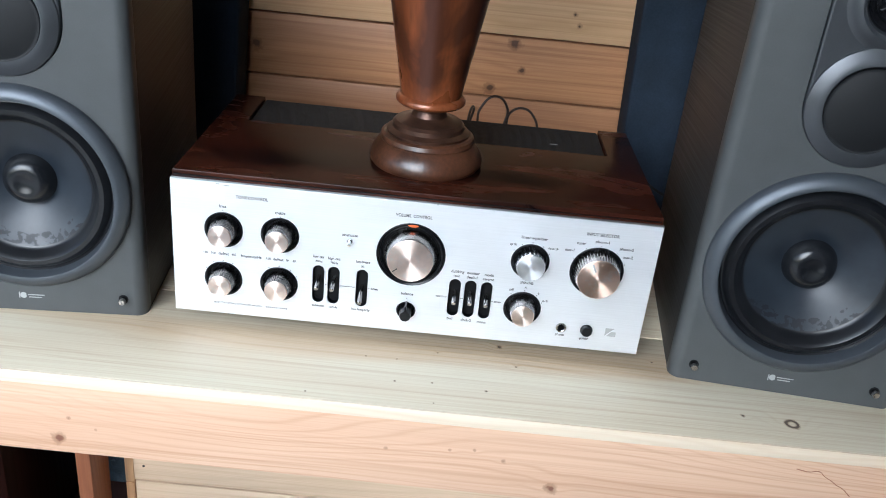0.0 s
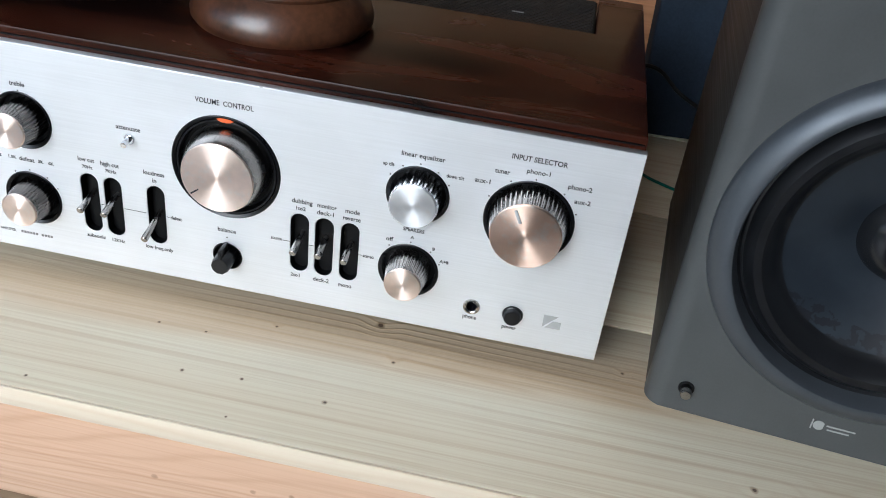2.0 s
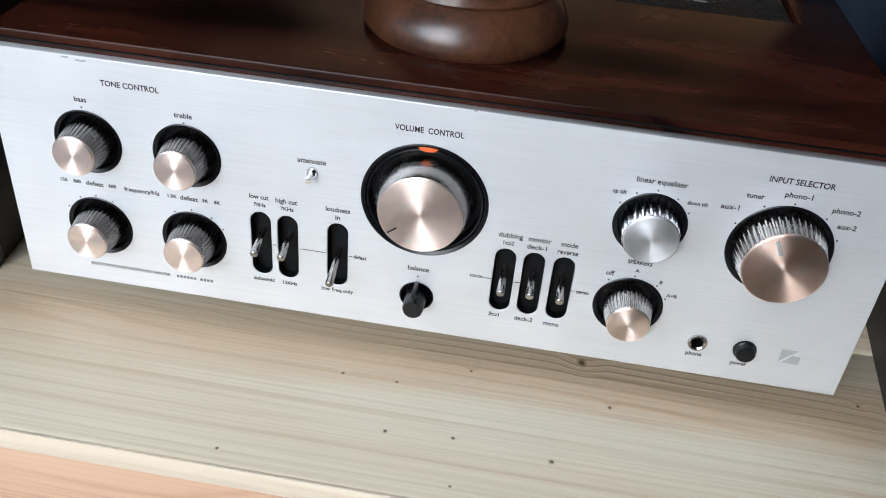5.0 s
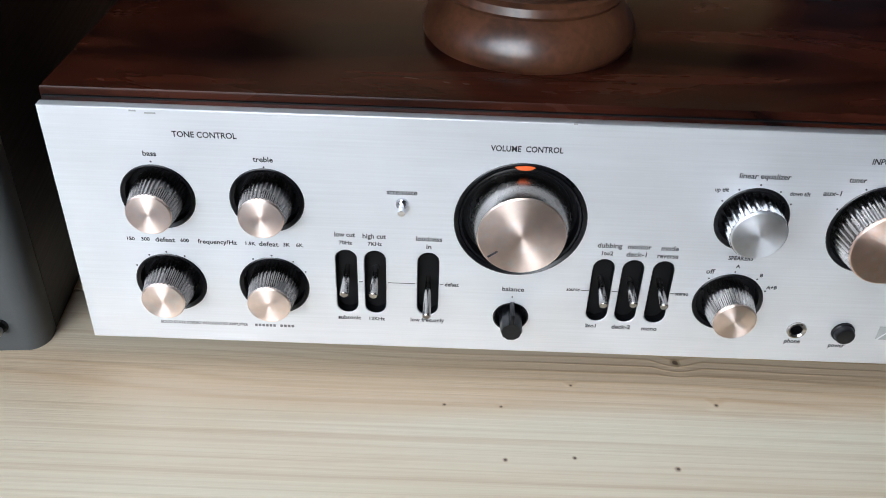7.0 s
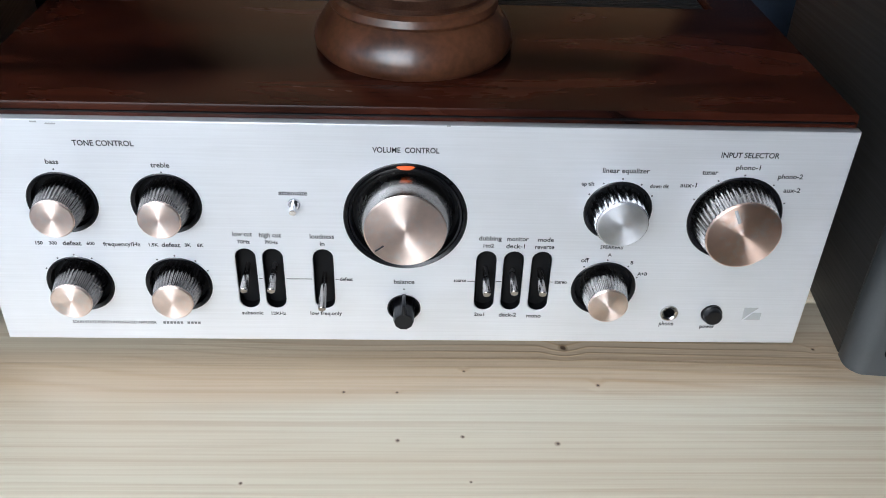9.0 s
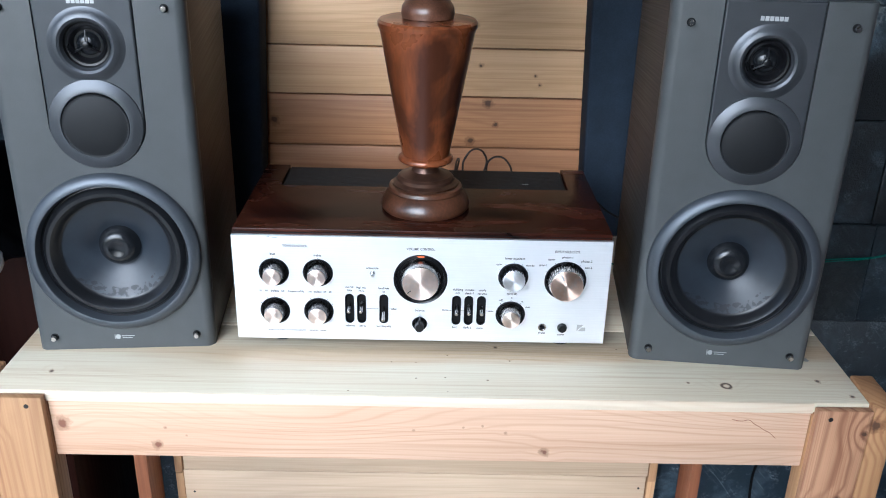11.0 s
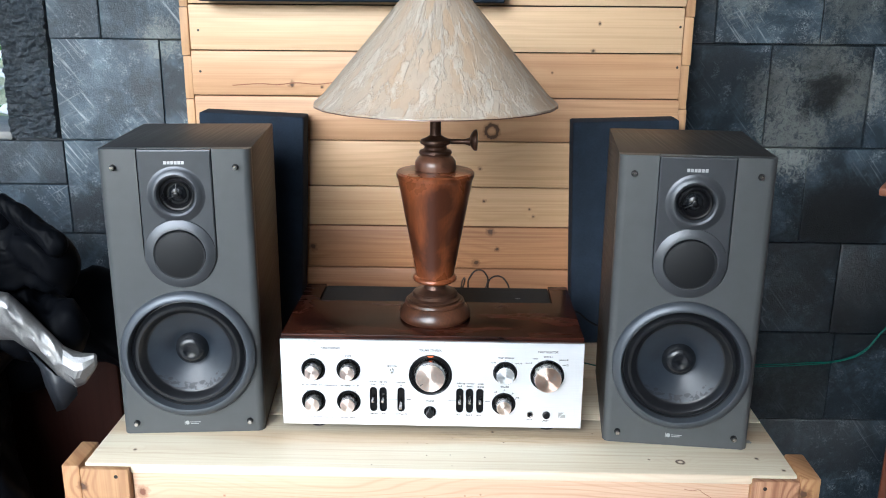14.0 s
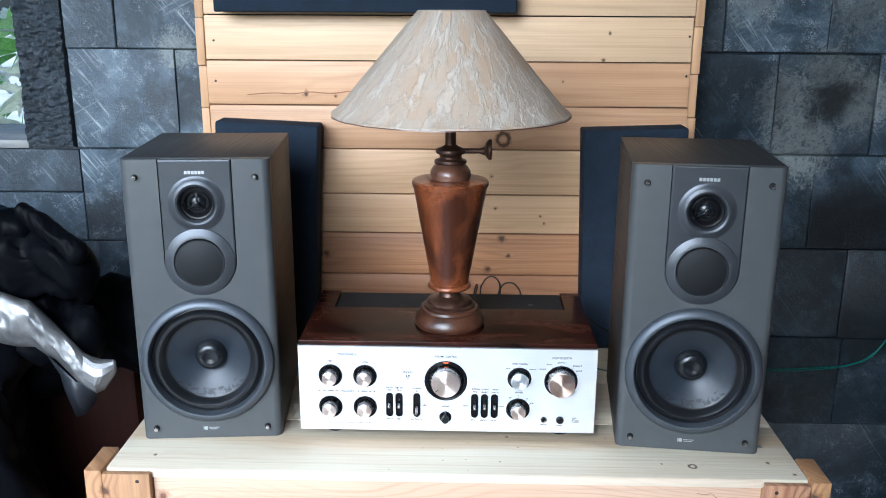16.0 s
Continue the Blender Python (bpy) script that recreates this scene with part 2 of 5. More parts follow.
def spun(name, base, rough, aniso=1.0):
    """Lathe-turned metal: its gloss spreads across the turning marks."""
    m, nt, b = material(name)
    p = local(nt)
    n = noise_tex(nt, p, 180.0, 3)
    worn = noise_tex(nt, place(nt), 130.0, 5, 0.65)
    col = blend(nt, span(nt, worn, 0.5, 0.68, 0.0, 0.5), base, (0.92, 0.9, 0.88))
    put(nt, b.inputs["Base Color"], blend(nt, 1.0, col, span(nt, n, 0.3, 0.75, 0.93, 1.03), "MULTIPLY"))
    b.inputs["Metallic"].default_value = 1.0
    put(nt, b.inputs["Roughness"], calc(nt, "ADD", span(nt, n, 0.3, 0.7, rough - 0.03, rough + 0.03), span(nt, worn, 0.5, 0.68, 0.0, 0.1)))
    b.inputs["Anisotropic"].default_value = aniso
    b.inputs["Anisotropic Rotation"].default_value = 0.25
    t = nt.nodes.new("ShaderNodeTangent")
    t.direction_type = "RADIAL"
    t.axis = "Y"
    nt.links.new(t.outputs[0], b.inputs["Tangent"])
    return m


M_FACE = brushed("brushed_aluminium", (0.82, 0.835, 0.86), 0.57)
# both warm cap colours are pushed towards copper to hold a reflection
M_CAP = spun("turned_aluminium", (0.96, 0.8, 0.71), 0.4, 0.85)
M_CAP_COOL = spun("turned_steel", (0.9, 0.92, 0.96), 0.5, 0.6)
M_CAP_WARM = spun("turned_champagne_metal", (0.92, 0.69, 0.56), 0.4, 0.85)
M_KNOB = plain("knurled_metal", (0.42, 0.4, 0.38), 0.26, 1.0, 0.1, 90)
M_KNOB_DARK = plain("knurled_dark_metal", (0.24, 0.225, 0.215), 0.27, 1.0, 0.1, 90)
M_CHROME = plain("chromed_steel", (0.8, 0.8, 0.82), 0.16, 1.0, 0.05, 80)
M_BLACK = plain("black_plastic", (0.005, 0.005, 0.006), 0.3, 0, 0.15, 70, spec=0.35)
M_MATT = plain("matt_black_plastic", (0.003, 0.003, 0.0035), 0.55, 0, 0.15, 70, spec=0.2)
M_INK = plain("black_print", (0.02, 0.02, 0.024), 0.6, 0, 0.05)
M_FAINT = plain("faint_grey_print", (0.16, 0.16, 0.165), 0.6, 0, 0.05)
M_GREYINK = plain("grey_etched_print", (0.42, 0.43, 0.43), 0.5, 0.3, 0.05)
M_LAMPRED = plain("orange_translucent_plastic", (0.75, 0.14, 0.03), 0.3, 0, 0.05)
M_LAMPRED.node_tree.nodes["Principled BSDF"].inputs["Emission Color"].default_value = (1.0, 0.22, 0.04, 1)
M_LAMPRED.node_tree.nodes["Principled BSDF"].inputs["Emission Strength"].default_value = 0.03


def rosewood():
    m, nt, b = material("rosewood_veneer")
    p = place(nt)
    cloud = noise_tex(nt, scaled(nt, p, (5, 16, 16)), 1.0, 5, 0.6, 0.8)
    band = noise_tex(nt, scaled(nt, p, (3, 60, 60)), 1.0, 4, 0.6, 0.4)
    fine = noise_tex(nt, scaled(nt, p, (25, 900, 900)), 1.0, 3, 0.6)
    col = blend(nt, span(nt, cloud, 0.4, 0.62), (0.0045, 0.0016, 0.0013), (0.048, 0.0125, 0.006))
    col = blend(nt, span(nt, band, 0.5, 0.68, 0, 0.75), col, (0.005, 0.0018, 0.0014))
    col = blend(nt, span(nt, fine, 0.5, 0.75, 0, 0.35), col, (0.006, 0.002, 0.0015))
    put(nt, b.inputs["Base Color"], col)
    put(nt, b.inputs["Roughness"], span(nt, cloud, 0.3, 0.7, 0.2, 0.3))
    b.inputs["Specular IOR Level"].default_value = 0.14
    return m


M_ROSE = rosewood()
M_VENT = plain("perforated_black_metal", (0.007, 0.0075, 0.008), 0.55, 0.0, 0.2, 120, 0.0003, spec=0.25)
M_CAB = plain("charcoal_vinyl", (0.063, 0.0675, 0.069), 0.5, 0, 0.07, 45, 0.00014, spec=0.42, coat=0.15, coat_rough=0.4)
M_WRAP = wood("dark_ash_vinyl", (0.0265, 0.0255, 0.024), (0.016, 0.0155, 0.0148), "y", 0.009, 0.3, rough=0.5, blotch=0.3, fiber=0.35, relief=0.1)
M_PLATE = plain("graphite_lacquer", (0.075, 0.08, 0.088), 0.36, 0.5, 0.05, 45)
M_RING = plain("graphite_cast_frame", (0.082, 0.092, 0.106), 0.43, 0.5, 0.06, 45)
M_RUBBER = plain("black_rubber", (0.008, 0.0085, 0.01), 0.34, 0, 0.2, 60)


def polymer_cone():
    """Grey-blue polymer cone with a band of dark blotches low on its rim."""
    m, nt, b = material("polymer_cone")
    p = local(nt)
    s = nt.nodes.new("ShaderNodeSeparateXYZ")
    put(nt, s.inputs[0], p)
    low = calc(nt, "SUBTRACT", s.outputs[2], 0.1385)
    r = calc(nt, "SQRT", calc(nt, "ADD", calc(nt, "MULTIPLY", s.outputs[0], s.outputs[0]), calc(nt, "MULTIPLY", low, low)))
    blot = noise_tex(nt, p, 120.0, 4, 0.55)
    band = calc(nt, "MULTIPLY", span(nt, r, 0.049, 0.056, 0, 1, True), span(nt, low, -0.018, -0.04, 0, 1, True))
    rim_blot = span(nt, calc(nt, "MULTIPLY", band, blot), 0.49, 0.53, 0, 1, True)
    haze = noise_tex(nt, p, 26.0, 4, 0.6)
    col = blend(nt, span(nt, haze, 0.35, 0.7), (0.0155, 0.02, 0.0275), (0.026, 0.033, 0.043))
    col = blend(nt, calc(nt, "MULTIPLY", rim_blot, 0.85), col, (0.005, 0.006, 0.009))
    put(nt, b.inputs["Base Color"], col)
    put(nt, b.inputs["Roughness"], calc(nt, "ADD", span(nt, haze, 0.3, 0.7, 0.34, 0.46), calc(nt, "MULTIPLY", rim_blot, 0.15)))
    b.inputs["Specular IOR Level"].default_value = 0.45
    return m


M_CONE = polymer_cone()
M_DUST = plain("soft_dome", (0.01, 0.011, 0.013), 0.24, 0, 0.2, 60)
M_GRILLE = plain("fine_black_mesh", (0.007, 0.0078, 0.009), 0.55, 0.0, 0.25, 500, 0.0002, spec=0.35)
M_SILVER = plain("silver_print", (0.5, 0.51, 0.52), 0.4, 0.3, 0.05)
M_FABRIC = plain("navy_felt", (0.018, 0.026, 0.04), 0.9, 0, 0.2, 30, 0.0006, spec=0.15)
M_BRONZE = plain("aged_bronze", (0.075, 0.038, 0.024), 0.33, 0.55, 0.35, 70)
M_BASE = plain("worn_walnut", (0.062, 0.025, 0.012), 0.34, 0, 0.6, 18, coat=0.25)
M_WALNUT = plain("brown_walnut", (0.11, 0.05, 0.028), 0.32, 0, 0.35, 40, coat=0.2)
M_CORD = plain("brown_cord", (0.035, 0.02, 0.014), 0.45)
M_GREEN = plain("green_wire", (0.004, 0.12, 0.085), 0.4)
M_SHEET = plain("black_plastic_sheet", (0.0026, 0.003, 0.0042), 0.5, 0, 0.25, 12, spec=0.05)
M_FOIL = plain("silver_foil", (0.28, 0.278, 0.275), 0.42, 0.8, 0.14, 25, 0.0006)
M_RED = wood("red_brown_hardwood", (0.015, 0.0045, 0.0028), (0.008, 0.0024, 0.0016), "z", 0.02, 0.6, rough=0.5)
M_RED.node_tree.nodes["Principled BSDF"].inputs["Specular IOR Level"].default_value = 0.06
M_CHAIR = wood("orange_brown_hardwood", (0.11, 0.034, 0.014), (0.06, 0.018, 0.008), "z", 0.02, 0.6, rough=0.45)
M_REDTOP = wood("red_brown_hardwood_arm", (0.26, 0.1, 0.05), (0.12, 0.04, 0.02), "y", 0.02, 0.6, rough=0.35, coat=0.2)
M_SCREW = plain("dark_screw", (0.06, 0.055, 0.05), 0.4, 0.8)


def turned_wood():
    m, nt, b = material("copper_brown_lacquer")
    p = place(nt)
    a = noise_tex(nt, scaled(nt, p, (13, 13, 9)), 1.0, 4, 0.55, 0.6)
    f = noise_tex(nt, scaled(nt, p, (300, 300, 20)), 1.0, 3)
    col = blend(nt, span(nt, a, 0.42, 0.58), (0.27, 0.08, 0.025), (0.075, 0.024, 0.011))
    col = blend(nt, span(nt, f, 0.4, 0.75, 0, 0.35), col, (0.05, 0.016, 0.008))
    put(nt, b.inputs["Base Color"], col)
    put(nt, b.inputs["Roughness"], span(nt, a, 0.3, 0.7, 0.24, 0.36))
    b.inputs["Metallic"].default_value = 0.3
    b.inputs["Coat Weight"].default_value = 0.3
    b.inputs["Coat Roughness"].default_value = 0.15
    return m


def bark():
    m, nt, b = material("mica_bark_shade")
    p = local(nt)
    s = nt.nodes.new("ShaderNodeSeparateXYZ")
    put(nt, s.inputs[0], p)
    turn = calc(nt, "ARCTAN2", s.outputs[0], calc(nt, "MULTIPLY", s.outputs[1], -1.0))
    c = nt.nodes.new("ShaderNodeCombineXYZ")
    put(nt, c.inputs[0], calc(nt, "MULTIPLY", turn, 0.14))
    put(nt, c.inputs[1], calc(nt, "MULTIPLY", s.outputs[2], 0.62))
    flat = c.outputs[0]
    warp = noise_tex(nt, flat, 70.0, 5, 0.65)
    uv = vcalc(nt, "ADD", flat, vcalc(nt, "MULTIPLY", warp, (0.02, 0.02, 0.0)))
    v = nt.nodes.new("ShaderNodeTexVoronoi")
    put(nt, v.inputs["Vector"], uv)
    put(nt, v.inputs["Scale"], 50.0)
    tone = nt.nodes.new("ShaderNodeSeparateColor")
    put(nt, tone.inputs[0], v.outputs["Color"])
    v2 = nt.nodes.new("ShaderNodeTexVoronoi")
    put(nt, v2.inputs["Vector"], uv)
    put(nt, v2.inputs["Scale"], 130.0)
    tone2 = nt.nodes.new("ShaderNodeSeparateColor")
    put(nt, tone2.inputs[0], v2.outputs["Color"])
    broad = noise_tex(nt, flat, 13.0, 3)
    peel = noise_tex(nt, scaled(nt, uv, (1.3, 0.9, 1)), 34.0, 7, 0.66, 0.2)
    thin = noise_tex(nt, scaled(nt, uv, (1.9, 0.7, 1)), 62.0, 6, 0.68)
    pale = span(nt, peel, 0.49, 0.58, 0.0, 1.0, True)
    curl = calc(nt, "MULTIPLY", span(nt, thin, 0.56, 0.66, 0.0, 1.0, True), span(nt, broad, 0.42, 0.56))
    col = blend(nt, tone.outputs[0], (0.44, 0.325, 0.215), (0.45, 0.38, 0.3))
    col = blend(nt, span(nt, tone.outputs[1], 0.66, 0.8, 0, 0.6), col, (0.47, 0.33, 0.2))
    col = blend(nt, span(nt, broad, 0.42, 0.62, 0, 0.55), col, (0.42, 0.37, 0.3))
    col = blend(nt, span(nt, thin, 0.36, 0.48, 0.35, 0.0), col, (0.36, 0.28, 0.2))
    col = blend(nt, calc(nt, "MULTIPLY", pale, span(nt, tone2.outputs[0], 0, 1, 0.3, 0.9)), col, (0.56, 0.515, 0.44))
    col = blend(nt, calc(nt, "MULTIPLY", curl, 0.8), col, (0.66, 0.61, 0.52))
    fine = calc(nt, "ADD", calc(nt, "MULTIPLY", pale, 1.2), calc(nt, "MULTIPLY", curl, 1.4))
    put(nt, b.inputs["Base Color"], col)
    b.inputs["Roughness"].default_value = 0.55
    bump(nt, b, calc(nt, "ADD", calc(nt, "ADD", tone.outputs[0], calc(nt, "MULTIPLY", tone2.outputs[0], 0.25)), fine), 0.7, 0.0013)
    return m


def stone(name, base, pale, scratch, bumpy=0.0015, lime=(), dark_spots=()):
    """Sawn black andesite: mottled, scuffed and lime-stained."""
    m, nt, b = material(name)
    p = place(nt)
    rnd = nt.nodes.new("ShaderNodeObjectInfo").outputs["Random"]
    off = nt.nodes.new("ShaderNodeCombineXYZ")
    put(nt, off.inputs[0], calc(nt, "MULTIPLY", rnd, 11.0))
    q = vcalc(nt, "ADD", p, off.outputs[0])
    big = noise_tex(nt, q, 5.0, 5, 0.6, 0.5)
    mid = noise_tex(nt, q, 34.0, 5, 0.7)
    grit = noise_tex(nt, q, 260.0, 3, 0.7)
    turned = nt.nodes.new("ShaderNodeMapping")
    put(nt, turned.inputs[0], q)
    turned.vector_type = "TEXTURE"
    turned.inputs["Rotation"].default_value = (0, radians(52), 0)
    turned.inputs["Scale"].default_value = (1 / 9, 1 / 60, 1 / 190)
    lines = noise_tex(nt, turned.outputs[0], 1.0, 2, 0.6)
    turned2 = nt.nodes.new("ShaderNodeMapping")
    put(nt, turned2.inputs[0], q)
    turned2.vector_type = "TEXTURE"
    turned2.inputs["Rotation"].default_value = (0, radians(-28), 0)
    turned2.inputs["Scale"].default_value = (1 / 7, 1 / 60, 1 / 170)
    lines2 = noise_tex(nt, turned2.outputs[0], 1.0, 2, 0.6)
    where = span(nt, big, 0.46, 0.68, 0.0, 1.0, True)
    sc = calc(nt, "MULTIPLY", calc(nt, "MAXIMUM", span(nt, lines, 0.56, 0.72), calc(nt, "MULTIPLY", span(nt, lines2, 0.6, 0.76), 0.45)), where)
    speck = calc(nt, "MULTIPLY", span(nt, mid, 0.53, 0.68), span(nt, grit, 0.45, 0.62))
    col = blend(nt, span(nt, big, 0.3, 0.7), base, tuple(c * 1.9 for c in base))
    cloud = noise_tex(nt, q, 10.0, 8, 0.72, 0.3)
    col = blend(nt, span(nt, cloud, 0.48, 0.68, 0.0, 0.5), col, (pale[0] * 0.42, pale[1] * 0.52, pale[2] * 0.6))
    col = blend(nt, calc(nt, "MULTIPLY", sc, scratch), col, pale)
    col = blend(nt, calc(nt, "MULTIPLY", speck, 0.7), col, pale)
    crackle = noise_tex(nt, q, 85.0, 8, 0.8, 1.0)
    for x, z, r, strength in lime:                          # crusts of old lime
        near = span(nt, vcalc(nt, "DISTANCE", p, (x, 0.603, z)), 0.25 * r, r, 1.0, 0.0, True)
        crust = span(nt, calc(nt, "MULTIPLY_ADD", near, 0.22, crackle), 0.575, 0.73, 0.0, strength)
        col = blend(nt, calc(nt, "MULTIPLY", crust, span(nt, near, 0.0, 0.25)), col, (pale[0] * 0.7, pale[1] * 0.68, pale[2] * 0.6))
    for x, z, r, strength in dark_spots:                          # near-black patches with cloudy edges
        near = span(nt, calc(nt, "MULTIPLY_ADD", cloud, 0.16, vcalc(nt, "DISTANCE", p, (x, 0.603, z))), 0.3 * r + 0.08, r + 0.08, strength, 0.0, True)
        col = blend(nt, near, col, (0.004, 0.005, 0.006))
    col = blend(nt, 1.0, col, span(nt, rnd, 0, 1, 0.7, 1.4), "MULTIPLY")
    put(nt, b.inputs["Base Color"], col)
    put(nt, b.inputs["Roughness"], span(nt, mid, 0.3, 0.7, 0.34, 0.62))
    bump(nt, b, calc(nt, "ADD", mid, calc(nt, "MULTIPLY", grit, 0.6)), 0.7, bumpy)
    return m


M_LAMPBODY = turned_wood()
M_BARK = bark()
LIME = [(0.64, 0.92, 0.1, 0.5), (0.62, 1.42, 0.12, 0.35), (0.85, 1.4, 0.12, 0.35), (0.75, 1.1, 0.13, 0.8), (0.71, 1.2, 0.1, 0.6), (0.87, 1.2, 0.11, 0.7), (0.8, 1.25, 0.1, 0.6), (0.66, 1.0, 0.1, 0.4), (0.81, 0.52, 0.14, 0.25), (-0.6, 1.3, 0.07, 0.5)]
# the first three darken the lower right of the wall as a whole
DARK_SPOTS = [(0.8, 0.62, 0.2, 0.6), (0.9, 0.42, 0.26, 0.6), (0.66, 0.45, 0.18, 0.5), (0.81, 1.2, 0.08, 0.95), (0.88, 0.93, 0.17, 0.95), (0.97, 0.72, 0.2, 0.85), (0.78, 0.8, 0.13, 0.75), (0.6, 1.2, 0.14, 0.6), (-0.6, 1.18, 0.1, 0.5), (-0.78, 0.9, 0.12, 0.6)]
M_STONE = stone("black_andesite", (0.0118, 0.0198, 0.0282), (0.29, 0.32, 0.34), 0.95, 0.003, LIME, DARK_SPOTS)
M_ROUGH = stone("split_andesite", (0.017, 0.0215, 0.026), (0.12, 0.13, 0.145), 0.25, 0.012)
M_SILL = stone("pale_sill_stone", (0.2, 0.2, 0.19), (0.4, 0.4, 0.38), 0.2)

WALL_KNOTS = [(0.076, 0.484, 0.848, 0.009), (-0.269, 0.484, 0.879, 0.0095), (0.103, 0.484, 1.127, 0.0165), (0.081, 0.484, 1.049, 0.005), (0.09, 0.484, 0.981, 0.005),
              (0.105, 0.484, 0.916, 0.0104), (0.193, 0.484, 0.949, 0.004), (0.12, 0.484, 0.878, 0.006), (0.3, 0.484, 1.288, 0.005), (-0.3, 0.484, 1.217, 0.007), (-0.24, 0.484, 1.212, 0.005), (0.22, 0.484, 1.245, 0.003), (0.185, 0.484, 0.965, 0.004), (0.31, 0.484, 1.34, 0.004)]
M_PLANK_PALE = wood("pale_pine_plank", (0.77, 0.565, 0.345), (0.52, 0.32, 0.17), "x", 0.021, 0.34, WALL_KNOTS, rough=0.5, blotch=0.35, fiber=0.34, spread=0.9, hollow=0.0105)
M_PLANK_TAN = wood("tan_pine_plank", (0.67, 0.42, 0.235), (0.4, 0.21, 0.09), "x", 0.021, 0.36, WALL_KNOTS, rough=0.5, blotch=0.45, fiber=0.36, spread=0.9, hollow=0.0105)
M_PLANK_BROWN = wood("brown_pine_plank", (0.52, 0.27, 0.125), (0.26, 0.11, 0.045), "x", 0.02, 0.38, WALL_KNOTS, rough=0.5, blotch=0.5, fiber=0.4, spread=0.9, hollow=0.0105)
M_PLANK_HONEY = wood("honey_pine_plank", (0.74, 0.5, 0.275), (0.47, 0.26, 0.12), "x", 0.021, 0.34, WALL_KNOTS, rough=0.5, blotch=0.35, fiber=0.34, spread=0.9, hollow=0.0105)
M_BATTEN = wood("pine_batten", (0.58, 0.36, 0.18), (0.38, 0.2, 0.09), "z", 0.016, 0.5)
M_BATTEN_GREY = wood("weathered_pine_plank", (0.6, 0.46, 0.315), (0.36, 0.24, 0.14), "x", 0.02, 0.35, blotch=0.6, tint=(0.42, 0.31, 0.2))
TOP_KNOTS = [(-0.005, -0.069, T, 0.0015), (0.032, -0.066, T, 0.0014), (0.086, -0.071, T, 0.0018), (0.1, 0.012, T, 0.0037), (0.388, -0.075, T, 0.0075), (-0.465, -0.067, T, 0.0045), (0.341, -0.069, T, 0.0024), (0.117, -0.023, T, 0.0018),
             (-0.088, -0.1, T, 0.0011), (0.035, -0.099, T, 0.001), (-0.038, -0.03, T, 0.0012), (0.035, -0.011, T, 0.0012), (-0.006, -0.03, T, 0.001), (0.264, 0.012, T, 0.0015), (0.51, -0.06, T, 0.0045), (0.54, -0.095, T, 0.004)]
M_EDGE = wood("cream_pine_edge", (0.8, 0.7, 0.54), (0.66, 0.5, 0.33), "x", 0.006, 0.4, rough=0.5, blotch=0.4, tint=(0.74, 0.57, 0.4))
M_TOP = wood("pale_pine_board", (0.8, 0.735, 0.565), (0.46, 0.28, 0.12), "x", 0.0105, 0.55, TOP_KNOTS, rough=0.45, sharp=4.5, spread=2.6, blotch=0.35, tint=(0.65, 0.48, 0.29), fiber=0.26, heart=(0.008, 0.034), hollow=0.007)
APRON_KNOTS = [(-0.327, -0.112, 0.623, 0.0075), (0.159, -0.112, 0.62, 0.0068), (0.108, -0.112, 0.648, 0.003), (0.079, -0.112, 0.658, 0.0024), (-0.006, -0.112, 0.65, 0.0022), (-0.442, -0.112, 0.651, 0.0105), (-0.315, -0.112, 0.648, 0.003), (-0.29, -0.112, 0.637, 0.0025), (0.055, -0.112, 0.655, 0.0022)]
M_APRON = wood("pinkish_pine_board", (0.69, 0.48, 0.33), (0.46, 0.245, 0.13), "x", 0.0062, 0.5, APRON_KNOTS, rough=0.5, sharp=6.0, spread=0.45, blotch=0.3, knot=(0.16, 0.055, 0.03), fiber=0.28)
LEG_KNOTS = [(-0.528, -0.124, 0.668, 0.009), (0.563, -0.124, 0.676, 0.012), (0.59, -0.1, 0.655, 0.008)]
M_LEG = wood("honey_pine_post", (0.47, 0.27, 0.125), (0.24, 0.1, 0.04), "z", 0.012, 0.75, LEG_KNOTS, rough=0.45, blotch=0.4, fiber=0.2)
LEG_KNOTS_B = [(0.561, -0.124, 0.678, 0.012), (0.55, -0.124, 0.664, 0.006), (0.5, -0.124, 0.56, 0.005), (0.535, -0.124, 0.565, 0.005), (0.58, -0.1, 0.655, 0.008), (0.52, -0.124, 0.45, 0.008)]
M_LEG_KNOTTY = wood("knotty_weathered_post", (0.58, 0.34, 0.19), (0.2, 0.075, 0.035), "z", 0.017, 0.75, LEG_KNOTS_B, rough=0.5, blotch=0.55, fiber=0.45, sharp=2.6)
M_LEG_DARK = wood("red_stained_post", (0.33, 0.13, 0.06), (0.17, 0.06, 0.03), "z", 0.015, 0.6, rough=0.45)
M_FLOOR = plain("dark_red_floor_tile", (0.04, 0.016, 0.012), 0.35, 0, 0.25, 3)
M_PLASTER = plain("dark_grey_plaster", (0.12, 0.12, 0.12), 0.85, 0, 0.1, 3, 0.001)
M_CEIL = wood("ceiling_boards", (0.3, 0.2, 0.12), (0.2, 0.12, 0.07), "x", 0.05, 0.5)
M_LAWN = plain("lawn", (0.05, 0.085, 0.03), 0.9, 0, 0.4, 2)
M_LEAF = plain("green_leaf", (0.2, 0.42, 0.1), 0.45, 0, 0.4, 8)
M_LEAF_PALE = plain("pale_variegated_leaf", (0.85, 0.85, 0.68), 0.45, 0, 0.3, 14)
